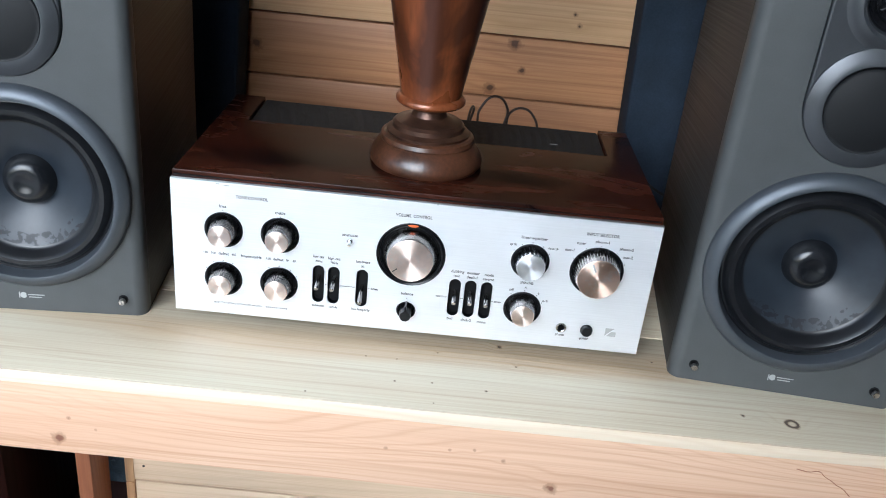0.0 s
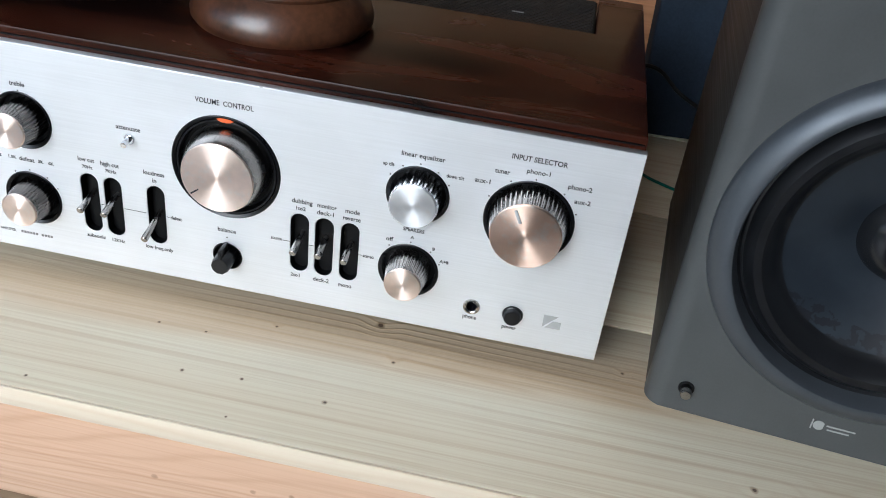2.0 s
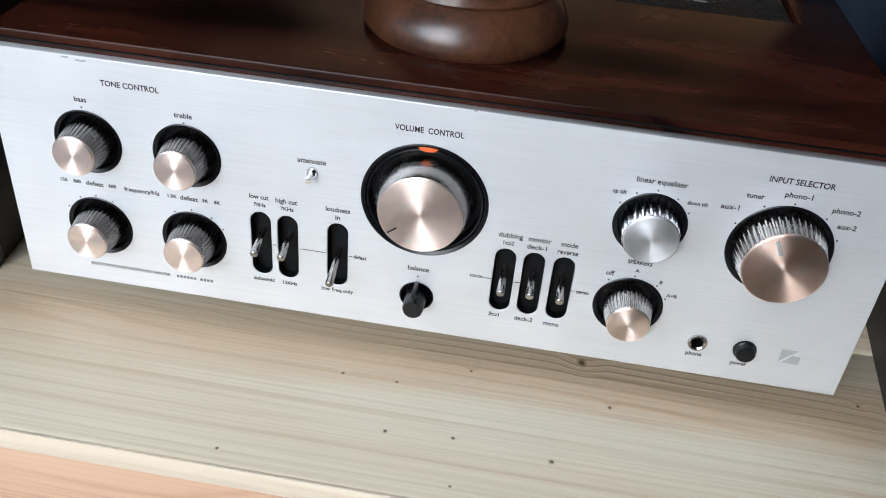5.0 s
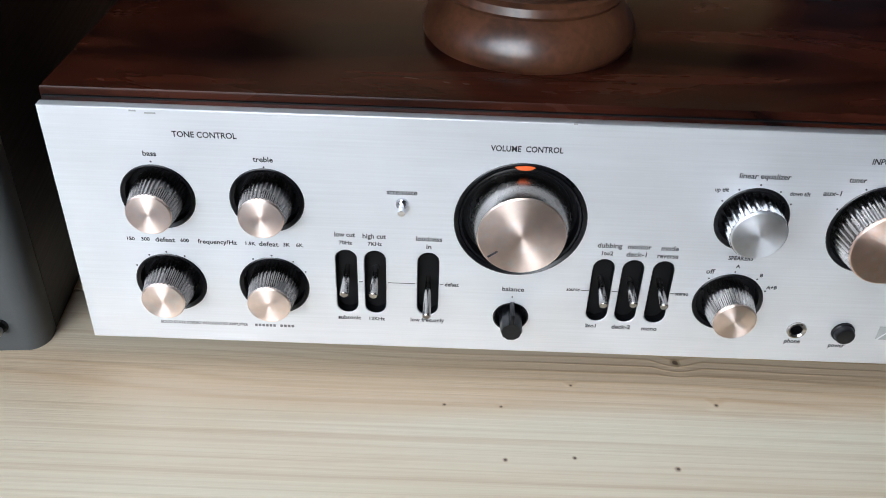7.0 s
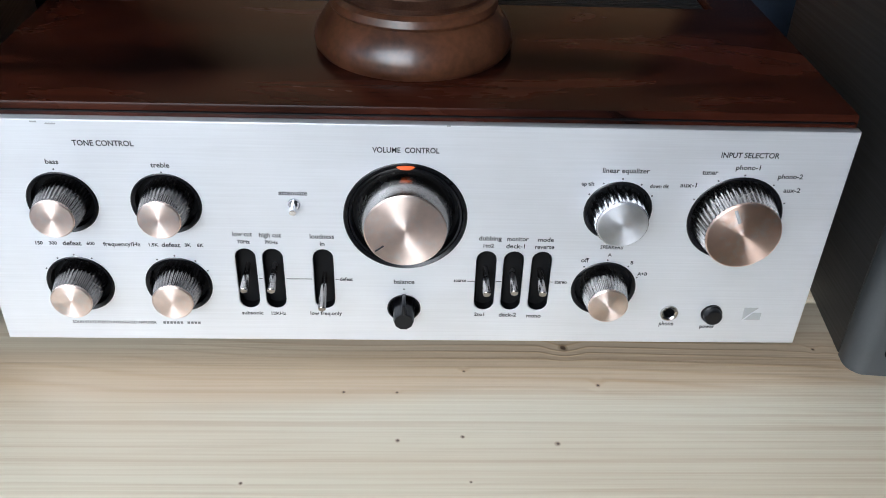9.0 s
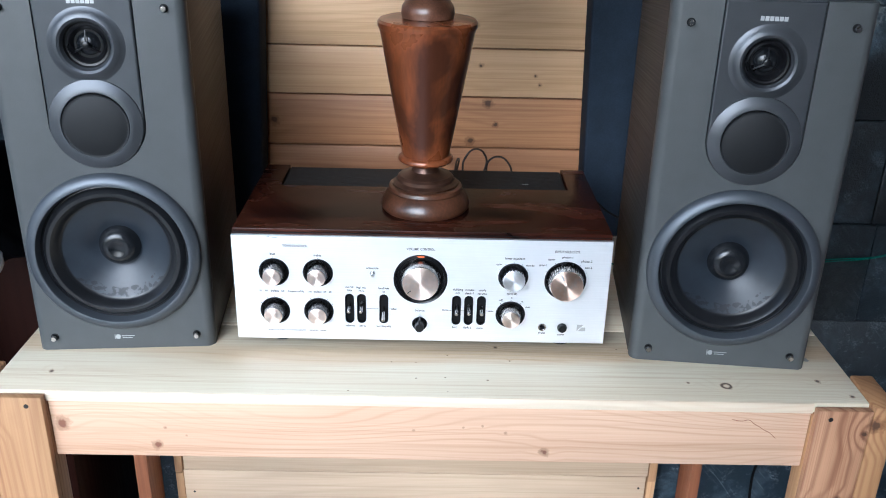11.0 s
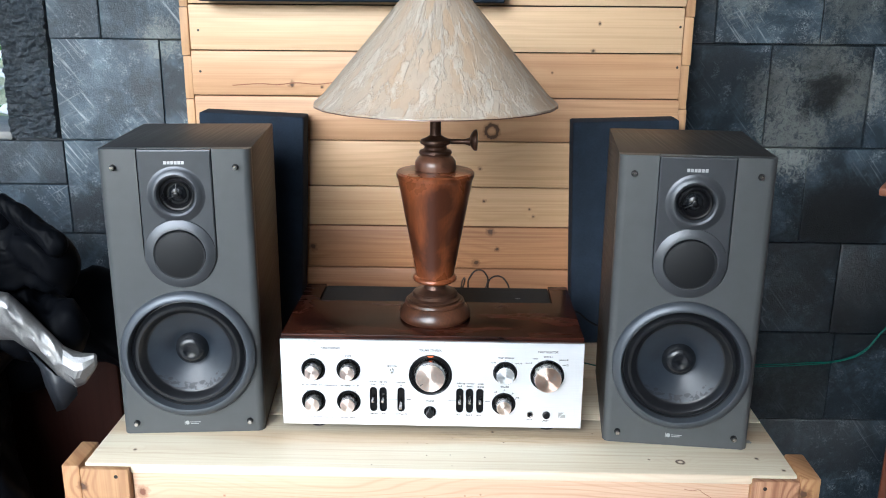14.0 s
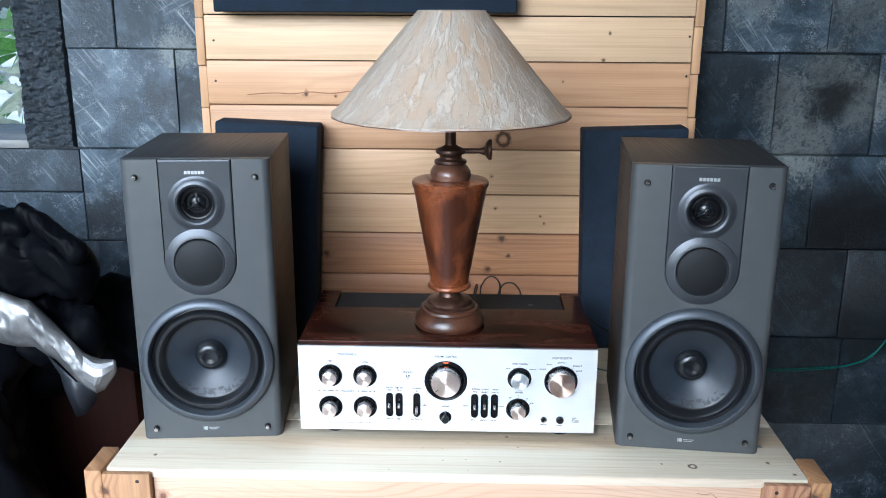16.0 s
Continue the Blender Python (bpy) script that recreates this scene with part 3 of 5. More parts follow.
for leaf in (M_LEAF, M_LEAF_PALE):
    lt = leaf.node_tree
    lb = lt.nodes["Principled BSDF"]
    tr = lt.nodes.new("ShaderNodeBsdfTranslucent")
    lt.links.new(lb.inputs["Base Color"].links[0].from_socket, tr.inputs[0])
    mx = lt.nodes.new("ShaderNodeMixShader")
    mx.inputs[0].default_value = 0.55
    lt.links.new(lb.outputs[0], mx.inputs[1])
    lt.links.new(tr.outputs[0], mx.inputs[2])
    lt.links.new(mx.outputs[0], lt.nodes["Material Output"].inputs[0])
M_HEDGE = plain("hedge_leaves", (0.035, 0.08, 0.022), 0.7, 0, 0.5, 6)

M_YARD = plain("pale_concrete", (0.62, 0.61, 0.57), 0.85, 0, 0.15, 1.5, 0.001)
M_FILM = plain("smoky_clear_film", (0.02, 0.022, 0.026), 0.3, 0, 0.2, 20, 0.0006, spec=0.25)

# ---------------------------------------------------------------- the room
WALL_Y = 0.603
FLOOR = -0.09
floor = finish("floor", box(-5, 5, -2.4, 0.62, FLOOR - 0.1, FLOOR, 0), M_FLOOR, smooth=False)
tagged(floor, "dark red-brown tiled veranda floor", "floor", kind="structure")
ceiling = finish("ceiling", box(-5.2, 5.2, -2.6, 0.9, 3.3, 3.4), M_CEIL, smooth=False)
tagged(ceiling, "brown boarded veranda ceiling", "ceiling", kind="structure")
# unseen walls; the last one is added to keep sun off the right
for name, x0, x1, y0 in (("wall_west", -5.2, -5.0, -0.6), ("wall_east", 1.7, 1.9, -2.6), ("sun_block_south", -0.05, 1.69, -2.6)):
    w = finish(name, box(x0, x1, y0, -2.4 if name == "sun_block_south" else 0.62, FLOOR, 3.3), M_PLASTER, smooth=False)
    tagged(w, "plain dark grey plastered wall, added out of view", "wall", kind="structure")

wall = thing("wall_north", 0, 0, 0, "black andesite block wall with scuffed, lime-stained faces", "wall", kind="structure")
WIN_X0, WIN_X1, WIN_Z0, WIN_Z1 = -2.3, -0.945, 1.078, 2.3
for x0, x1, z0, z1 in ((-5.2, WIN_X0, FLOOR, 3.3), (WIN_X0, WIN_X1, FLOOR, WIN_Z0), (WIN_X0, WIN_X1, WIN_Z1, 3.3), (WIN_X1, 5.2, FLOOR, 3.3)):
    part("wall_core", box(x0, x1, 0.616, 0.8, z0, z1), M_STONE, wall)
window = thing("window_1", 0, 0, 0, "unglazed window opening in the stone wall with a pale sill", "window", kind="structure")
part("window_sill", box(WIN_X0, WIN_X1, 0.604, 0.86, WIN_Z0 + 0.001, WIN_Z0 + 0.02, 0.003), M_SILL, window, "pale worn stone sill")


def block(x0, x1, z0, z1, mat=M_STONE):
    g, d = 0.0014, rng.uniform(-0.0025, 0.0015)
    bm = box(x0 + g, x1 - g, WALL_Y + d, 0.6155, z0 + g, z1 - g, 0.0016, 1)
    for v in bm.verts:
        if v.co.y < 0.61:
            v.co += Vector((rng.uniform(-1, 1) * 0.0012, 0, rng.uniform(-1, 1) * 0.0012))
    return part("stone_block", bm, mat, wall)


ROWS_Z = [FLOOR, 0.225, 0.438, 0.656, 0.868, 1.08, 1.297, 1.51, 1.725, 1.94, 2.15, 2.36, 2.7, 3.0, 3.3]
JOINTS = {2: (-1.02, -0.62, -0.2, 0.3, 0.9, 1.3), 3: (-0.86, -0.4, 0.1, 0.5, 0.888, 1.34), 4: (-0.6, -0.15, 0.3, 0.792, 1.22),
          5: (-0.603, -0.1, 0.4, 0.69, 0.903, 1.3), 6: (-0.727, -0.3, 0.2, 0.568, 0.788, 1.2), 7: (-0.5, 0.0, 0.5, 0.9)}
for i, (z0, z1) in enumerate(zip(ROWS_Z, ROWS_Z[1:])):
    left = -1.5 if i < 5 else -0.838
    edges = [left, *[x for x in JOINTS.get(i, (-0.9, -0.35, 0.2, 0.75, 1.2)) if x > left + 0.05], 1.6]
    if i == 4:
        edges = [-0.832, *edges[1:]]
        block(-1.5, -0.832, 0.868, 0.98)
        block(-1.5, -0.832, 0.98, 1.079)
    for x0, x1 in zip(edges, edges[1:]):
        block(x0, x1, z0, z1)

# rough pillar beside the window
for z0, z1 in ((1.081, 1.62), (1.62, 2.16), (2.16, 2.7), (2.7, 3.3)):
    bm = bmesh.new()
    nx, nz = 40, 190
    grid = []
    for k in range(nz + 1):
        row = []
        for i in range(nx + 1):
            x, z = -0.945 + 0.106 * i / nx, z0 + 0.0015 + (z1 - z0 - 0.003) * k / nz
            h = noise.fractal(Vector((x * 60, 3.1, z * 105)), 0.8, 2.1, 5) * 0.0085
            edge = min(i, nx - i, k, nz - k)
            row.append(bm.verts.new((x, 0.6 - (0.004 + h if edge else -0.012), z)))
        grid.append(row)
    for a, b in zip(grid, grid[1:]):
        for i in range(nx):
            bm.faces.new((a[i], a[i + 1], b[i + 1], b[i]))
    part("pillar_stone", bm, M_ROUGH, wall, "rough split-faced stone")
part("pillar_core", box(-0.9455, -0.9445, 0.612, 0.8, 1.1, 2.3), M_ROUGH, wall)

# pine boarding fixed to the stone wall
boarding = thing("wall_panel", 0, 0, 0, "horizontal pine plank panel fixed to the black stone wall", "wall panel", kind="structure")
SEAMS = [1.372 + 0.0895 * k for k in range(7, 0, -1)] + [1.372, 1.283, 1.194, 1.105, 1.010, 0.926, 0.835, 0.745, 0.655, 0.566, 0.477, 0.388, 0.299, 0.21, 0.121, 0.03, -0.068]
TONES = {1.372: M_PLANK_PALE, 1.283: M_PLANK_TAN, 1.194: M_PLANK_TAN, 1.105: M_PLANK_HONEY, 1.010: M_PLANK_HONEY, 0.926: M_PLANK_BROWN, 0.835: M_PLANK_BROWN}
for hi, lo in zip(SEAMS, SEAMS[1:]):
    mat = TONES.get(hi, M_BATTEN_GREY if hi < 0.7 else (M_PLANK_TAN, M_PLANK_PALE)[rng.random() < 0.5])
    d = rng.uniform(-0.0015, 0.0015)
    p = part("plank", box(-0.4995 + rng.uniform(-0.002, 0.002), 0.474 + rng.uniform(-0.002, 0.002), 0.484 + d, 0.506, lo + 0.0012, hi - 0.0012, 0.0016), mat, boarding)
    for sx in (-0.484, 0.462):
        part("screw", lathe([(0, 0.0008), (0.0024, 0.0006), (0.003, -0.002)], 10, "y", sx + rng.uniform(-0.006, 0.006), 0.484 + d, (lo + hi) / 2 + rng.uniform(-0.02, 0.02)), M_SCREW, p, "dark screw head")
crack = tube([(-0.42, 0.4838, 1.2145), (-0.36, 0.4838, 1.218), (-0.33, 0.4838, 1.2165), (-0.29, 0.4838, 1.2205), (-0.25, 0.4838, 1.218), (-0.2, 0.4838, 1.2235), (-0.12, 0.4838, 1.2225)], 0.0014, 2)
hang("crack", crack, M_LEG_DARK, boarding, "dark winding crack in a plank")
for sx, x0, x1 in ((-1, -0.518, -0.5015), (1, 0.4765, 0.494)):
    z = -0.065
    while z < 1.97:
        h = rng.uniform(0.082, 0.096)
        o = rng.uniform(-0.002, 0.002)
        part("batten", box(x0 + o, x1 + o, 0.488 + rng.uniform(-0.002, 0.002), 0.6, z, z + h - 0.0012, 0.0015), M_BATTEN, boarding)
        z += h
for x0, x1 in ((-0.525, -0.465), (0.462, 0.508)):
    part("foot", box(x0, x1, 0.06, 0.4815, FLOOR, -0.03, 0.002), M_BATTEN_GREY, boarding, "pale pine foot of the plank panel")
# black sheet behind the planks, so that their gaps read as shade
part("backing", box(-0.499, 0.4745, 0.507, 0.516, FLOOR, 1.95), M_MATT, boarding, "black sheet that stands in for the shade in the plank gaps")

# ---------------------------------------------------------------- garden outside
ground = finish("ground", box(-60, 60, -60, 60, -0.5, -0.25), M_LAWN, smooth=False)
tagged(ground, "green lawn around the veranda", "ground", kind="structure")
# pale ground added so that the view through the window comes out bright
yard = finish("pavement", box(-40, 20, 2.6, 45, -0.249, -0.2), M_YARD, smooth=False)
tagged(yard, "pale concrete yard added behind the shrubs to brighten the window view", "pavement", kind="structure")


def blade(bm, base, tip, width, n=5, sag=0.05):
    base, tip = Vector(base), Vector(tip)
    d = tip - base
    side = d.cross(Vector((rng.uniform(-1, 1), rng.uniform(-1, 1), rng.uniform(-0.3, 0.3)))).normalized()
    rows = []
    for i in range(n + 1):
        f = i / n
        w = width * math.sin(math.pi * (0.08 + 0.92 * f)) * 0.5
        c = base + d * f - Vector((0, 0, sag * f * f))
        rows.append((bm.verts.new(c - side * w), bm.verts.new(c + side * w)))
    for a, b in zip(rows, rows[1:]):
        bm.faces.new((a[0], a[1], b[1], b[0]))


for k in range(8):
    x, y = -1.25 - 0.26 * k + rng.uniform(-0.05, 0.05), 1.7 + 0.25 * (k % 3)
    shrub = thing("garden_shrub", x, y, -0.25, "leafy garden shrub with pale variegated leaves", "shrub", group="shrubs outside the window")
    part("stem", lathe([(0.02, 0), (0.016, 0.6), (0.01, 1.2)], 8), M_LEG_DARK, shrub)
    for nm, mt, count in (("green_leaves", M_LEAF, 60), ("pale_leaves", M_LEAF_PALE, 170)):
        bm = bmesh.new()
        for _ in range(count):
            a, h = rng.uniform(0, 6.283), rng.uniform(0.6, 2.0)
            r = rng.uniform(0.08, 0.26)
            b0 = (0.8 * r * math.cos(a), 0.8 * r * math.sin(a), h)
            blade(bm, b0, (b0[0] + r * math.cos(a), b0[1] + r * math.sin(a), h + rng.uniform(-0.1, 0.16)), rng.uniform(0.025, 0.05), 6)
        part(nm, bm, mt, shrub)

hedge = bmesh.new()
for _ in range(2600):
    x = rng.uniform(-16, 16)
    top = 0.9 + 0.6 * noise.noise(Vector((x * 0.6, 0, 0))) + 0.5 * noise.noise(Vector((x * 2.1, 5, 0)))
    z = rng.uniform(-0.25, max(0.3, top))
    y = -11 + rng.uniform(-0.6, 0.6)
    blade(hedge, (x, y, z), (x + rng.uniform(-0.4, 0.4), y + rng.uniform(-0.4, 0.4), z + rng.uniform(-0.1, 0.5)), 0.4, 2)
hedge = finish("hedge", hedge, M_HEDGE)
tagged(hedge, "uneven green garden hedge across the lawn", "hedge", kind="stuff")

# ---------------------------------------------------------------- table
table = thing("table", 0.014, 0.17, FLOOR, "sturdy pale pine table with honey-coloured board legs", "table")


def at_table(bm):
    bmesh.ops.translate(bm, vec=(-0.014, -0.17, -FLOOR), verts=bm.verts)
    return bm


part("edge_strip", at_table(box(-0.4562, 0.4865, -0.1122, -0.1102, T - 0.0145, T - 0.0003, 0.0008)), M_EDGE, table, "cream-coloured front edge of the top")
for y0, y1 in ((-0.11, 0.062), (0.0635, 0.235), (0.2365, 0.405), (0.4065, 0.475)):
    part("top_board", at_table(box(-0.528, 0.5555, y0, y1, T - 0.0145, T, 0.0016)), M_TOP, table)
part("apron", at_table(box(-0.455, 0.4855, -0.1105, -0.085, 0.605, T - 0.015, 0.0012)), M_APRON, table, "pinkish pine front rail with knots")
crack = tube([(0.388, -0.0001, 0.674), (0.401, -0.0001, 0.672), (0.41, -0.0001, 0.6735), (0.417, -0.0001, 0.668), (0.424, -0.0001, 0.664), (0.431, -0.0001, 0.659), (0.437, -0.0001, 0.656), (0.447, -0.0001, 0.647)], 0.00045, 1)
crack.transform(Matrix.Translation((-0.014, -0.1105 - 0.17, -FLOOR)))
hang("crack", crack, M_LEG_DARK, table, "dark winding crack in the rail")
part("back_rail", at_table(box(-0.46, 0.49, 0.36, 0.385, 0.605, T - 0.015, 0.0012)), M_APRON, table)
for nm, x0, x1 in (("left", -0.5305, -0.4565), ("right", 0.4868, 0.5555)):
    mat = M_LEG if nm == "left" else M_LEG_KNOTTY
    leg = part("front_leg", at_table(box(x0, x1, -0.124, -0.1128, FLOOR, T - 0.003, 0.0016)), mat, table, "" if nm == "left" else "knotty, dark-streaked pine post")
    part("inner_leg", at_table(box(x0, x1, -0.1126, -0.0865, FLOOR, T - 0.015, 0.001)), M_LEG, table)
    part("screw", at_table(lathe([(0, 0.0006), (0.003, 0.0004), (0.0035, -0.002)], 12, "y", -0.4755 if nm == "left" else 0.504, -0.124, 0.685)), M_SCREW, leg, "dark screw head")
for x0, x1 in ((-0.559, -0.5315), (0.5575, 0.587)):
    part("side_leg", at_table(box(x0, x1, -0.122, -0.045, FLOOR, T + 0.0015, 0.0025)), M_LEG, table)
for x0, x1 in ((-0.567, -0.541), (0.536, 0.556)):
    part("back_leg", at_table(box(x0, x1, 0.40, 0.475, FLOOR, T - 0.018, 0.002)), M_LEG_DARK, table, "red-stained wooden leg")

# ---------------------------------------------------------------- amplifier
amp = thing("amplifier", 0, 0, T, "vintage stereo amplifier with brushed aluminium front and dark rosewood case", "amplifier")
AB, AT = 0.0155, 0.163          # bottom and top of the front
CASE = 0.1708


def knob(name, x, z, r, depth, well_r, flutes, side, cap_mat, mark=None, cap_r=None, deep=0.05, flare=1.12, label=""):
    """A turned knob in its black well, on the front's plane."""
    k = part(name, lathe([(r * flare, -0.008), (r * flare * 0.99, depth * 0.25), (r, depth - 0.0012), (r * 0.98, depth - 0.0004), (0, depth - 0.0004)], flutes * 4, "y", x, 0, z,
                         lambda i, q, h: q * (1 - deep * (0, 0, 1, 1)[i % 4]) if q > r * 0.9 and h < depth - 0.0008 else q), side, amp, label)
    if deep:
        k.data.set_sharp_from_angle(angle=radians(4))
    cr = cap_r or r * 0.985
    cap = lathe([(cr, depth - 0.0012), (cr, depth), (cr - 0.0006, depth + 0.0005), (0, depth + 0.0006)], 64, "y", 0, 0, 0)
    c = finish("cap", cap, cap_mat, k, "turned metal cap")
    c.location = (x, 0, z)
    if mark is not None:
        a = radians(mark)
        bm = box(-0.00045, 0.00045, -(depth + 0.0011), -(depth + 0.0004), cr * 0.66, cr * 0.93, 0.0002, 1)
        bmesh.ops.rotate(bm, cent=(0, 0, 0), matrix=Matrix.Rotation(a, 3, "Y"), verts=bm.verts)
        bmesh.ops.translate(bm, vec=(x, 0, z), verts=bm.verts)
        part("pointer", bm, M_INK, k)
    w = part("knob_well", lathe([(well_r + 0.0009, 0.0002), (well_r + 0.0003, 0.0006), (well_r - 0.0014, -0.0004), (well_r - 0.002, -0.011), (0, -0.011)], 64, "y", x, 0, z), M_BLACK, amp, "recessed black ring")
    return k


def ab(z):
    return z - T


KN = [("bass_knob", -0.1905, 0.8125), ("treble_knob", -0.134, 0.8125), ("bass_frequency_knob", -0.1915, 0.757), ("treble_frequency_knob", -0.1345, 0.757), ("speaker_knob", 0.1165, 0.757)]
holes = [circle(x, ab(z), 0.0185) for _, x, z in KN]
holes += [circle(-0.002, ab(0.8055), 0.034), circle(0.1175, ab(0.8115), 0.0185), circle(0.185, ab(0.8075), 0.0262), circle(-0.0025, ab(0.741), 0.0095),
          circle(-0.064, ab(0.8135), 0.0032, 24), circle(0.1595, ab(0.739), 0.0052, 32), circle(0.186, ab(0.7385), 0.0065, 32)]
SLOTS = [-0.0942, -0.0785, -0.0495, 0.0455, 0.0615, 0.078]
holes += [stadium(x, ab(0.740), ab(0.783), 0.0118) for x in SLOTS]
face = hang("faceplate", sheet([[(-0.2425, AB), (0.2425, AB), (0.2425, AT), (-0.2425, AT)]] + holes, 0.0, 0.006, 0.0005), M_FACE, amp, "brushed silver aluminium front", smooth=False)
for nm, x, z in KN:
    knob(nm, x, ab(z), 0.0118, 0.0172, 0.0185, 36, M_KNOB_DARK if "speaker" not in nm else M_KNOB, M_CAP, None, deep=0.06, flare=1.16)
knob("volume_knob", -0.002, ab(0.8055), 0.0232, 0.0142, 0.034, 24, M_KNOB, M_CAP, -128, deep=0.0, flare=1.14)
knob("equalizer_knob", 0.1175, ab(0.8115), 0.0148, 0.0146, 0.0185, 22, M_CHROME, M_CAP_COOL, None, 0.0142, deep=0.07, flare=1.0)
knob("input_selector_knob", 0.185, ab(0.8075), 0.0212, 0.0178, 0.0262, 44, M_KNOB, M_CAP_WARM, None, 0.021, deep=0.07, flare=1.1)
bm = box(-0.0009, 0.0009, -0.0191, -0.0182, 0.0095, 0.0185, 0.0004, 2)
bmesh.ops.rotate(bm, cent=(0, 0, 0), matrix=Matrix.Rotation(radians(-26), 3, "Y"), verts=bm.verts)
bmesh.ops.translate(bm, vec=(0.185, 0, ab(0.8075)), verts=bm.verts)
part("pointer", bm, M_SILVER, amp, "polished pointer groove")
# stepped rings and the lit mark of the volume control
part("volume_ring", lathe([(0.0325, -0.002), (0.0318, -0.0002), (0.0308, -0.0004), (0.03, -0.0062), (0.0284, -0.0066), (0.0278, -0.006), (0.0262, -0.0066)], 72, "y", -0.002, 0, ab(0.8055)), M_BLACK, amp, "stepped gloss black ring")
part("volume_skirt", lathe([(0.0262, -0.008), (0.0258, 0.0015), (0.0248, 0.0024), (0.022, 0.0024)], 72, "y", -0.002, 0, ab(0.8055)), M_KNOB, amp, "polished chrome skirt")
bm = lathe([(0.0052, -0.003), (0.0052, -0.0006), (0.0046, -0.0002), (0, 0)], 32, "y", 0, 0, 0)
for v in bm.verts:
    v.co.z *= 0.36
bmesh.ops.translate(bm, vec=(-0.002, 0, ab(0.8374)), verts=bm.verts)
part("indicator", bm, M_LAMPRED, amp, "glowing orange volume indicator")

# lever switches
LEVERS = [(-0.0942, 0.771, 0.7635, 0.0145), (-0.0785, 0.771, 0.7635, 0.0145), (-0.0495, 0.765, 0.7545, 0.0195), (0.0455, 0.769, 0.7625, 0.0145), (0.0615, 0.7695, 0.7635, 0.0145), (0.078, 0.769, 0.763, 0.0145)]
for x, zb, zt, d in LEVERS:
    bm = bmesh.new()
    loop = stadium(x, ab(0.7403), ab(0.7827), 0.0113)
    front = [bm.verts.new((px, 0.0002, pz)) for px, pz in loop]
    back = [bm.verts.new((px, 0.0195, pz)) for px, pz in loop]
    for i in range(len(loop)):
        j = (i + 1) % len(loop)
        bm.faces.new((front[i], front[j], back[j], back[i]))
    bm.faces.new(back)
    sw = part("lever_switch", bm, M_MATT, amp, "black slotted lever switch")
    hub = lathe([(0.0052, -0.005), (0.0052, 0.005)], 24, "x", x, 0.0145, ab(0.7615))
    for v in hub.verts:
        v.co.z = ab(0.7615) + (v.co.z - ab(0.7615)) * 2.6
    part("rocker", hub, M_BLACK, sw)
    p0, p1 = Vector((x, 0.01, ab(zb) - 0.002)), Vector((x, -d, ab(zt)))
    rod = lathe([(0.0013, 0), (0.0017, 0.4), (0.0023, 0.95), (0.0022, 0.985), (0.0018, 1.0), (0, 1.0)], 16)
    axis = (p1 - p0)
    for v in rod.verts:
        v.co.z *= axis.length
    rod.transform(Matrix.Translation(p0) @ axis.to_track_quat("Z", "Y").to_matrix().to_4x4())
    part("lever", rod, M_KNOB, sw, "slim polished metal lever")

att = part("toggle_switch", lathe([(0.0031, -0.002), (0.0031, 0.0008), (0.0021, 0.0008), (0.0019, -0.002)], 20, "y", -0.064, 0, ab(0.8135)), M_CHROME, amp)
rod = lathe([(0.0013, 0), (0.0017, 0.006), (0.0021, 0.0085), (0.0019, 0.0092), (0, 0.0094)], 16)
rod.transform(Matrix.Translation((-0.064, 0.001, ab(0.8145))) @ Vector((0.02, -1, -0.22)).to_track_quat("Z", "Y").to_matrix().to_4x4())
part("lever", rod, M_CHROME, att)
bal = part("balance_knob", lathe([(0.0066, -0.006), (0.0064, 0.002), (0.0061, 0.0125), (0.0056, 0.0138), (0, 0.0139)], 10, "y", -0.0025, 0, ab(0.741)), M_BLACK, amp, "small black pointer knob")
part("pointer", box(-0.0037, -0.0013, -0.0135, -0.001, ab(0.744), ab(0.7525), 0.0006), M_BLACK, bal)
part("knob_well", lathe([(0.01, 0.0002), (0.0093, 0.0004), (0.0086, -0.002), (0.0084, -0.01), (0, -0.01)], 40, "y", -0.0025, 0, ab(0.741)), M_BLACK, amp)
jack = part("headphone_jack", lathe([(0.0055, 0.0001), (0.0053, 0.0012), (0.0044, 0.0014), (0.0034, 0.0006)], 32, "y", 0.1595, 0, ab(0.739)), M_KNOB, amp, "metal-rimmed headphone socket")
part("socket", lathe([(0.0036, 0.0002), (0.0034, -0.002), (0.0032, -0.012), (0, -0.012)], 24, "y", 0.1595, -0.0001, ab(0.739)), M_MATT, jack)
part("power_button", lathe([(0.0063, -0.006), (0.0063, 0.001), (0.0056, 0.0014), (0.0054, 0.0042), (0.0048, 0.005), (0, 0.0054)], 32, "y", 0.186, 0, ab(0.7385)), M_BLACK, amp, "round black power button")

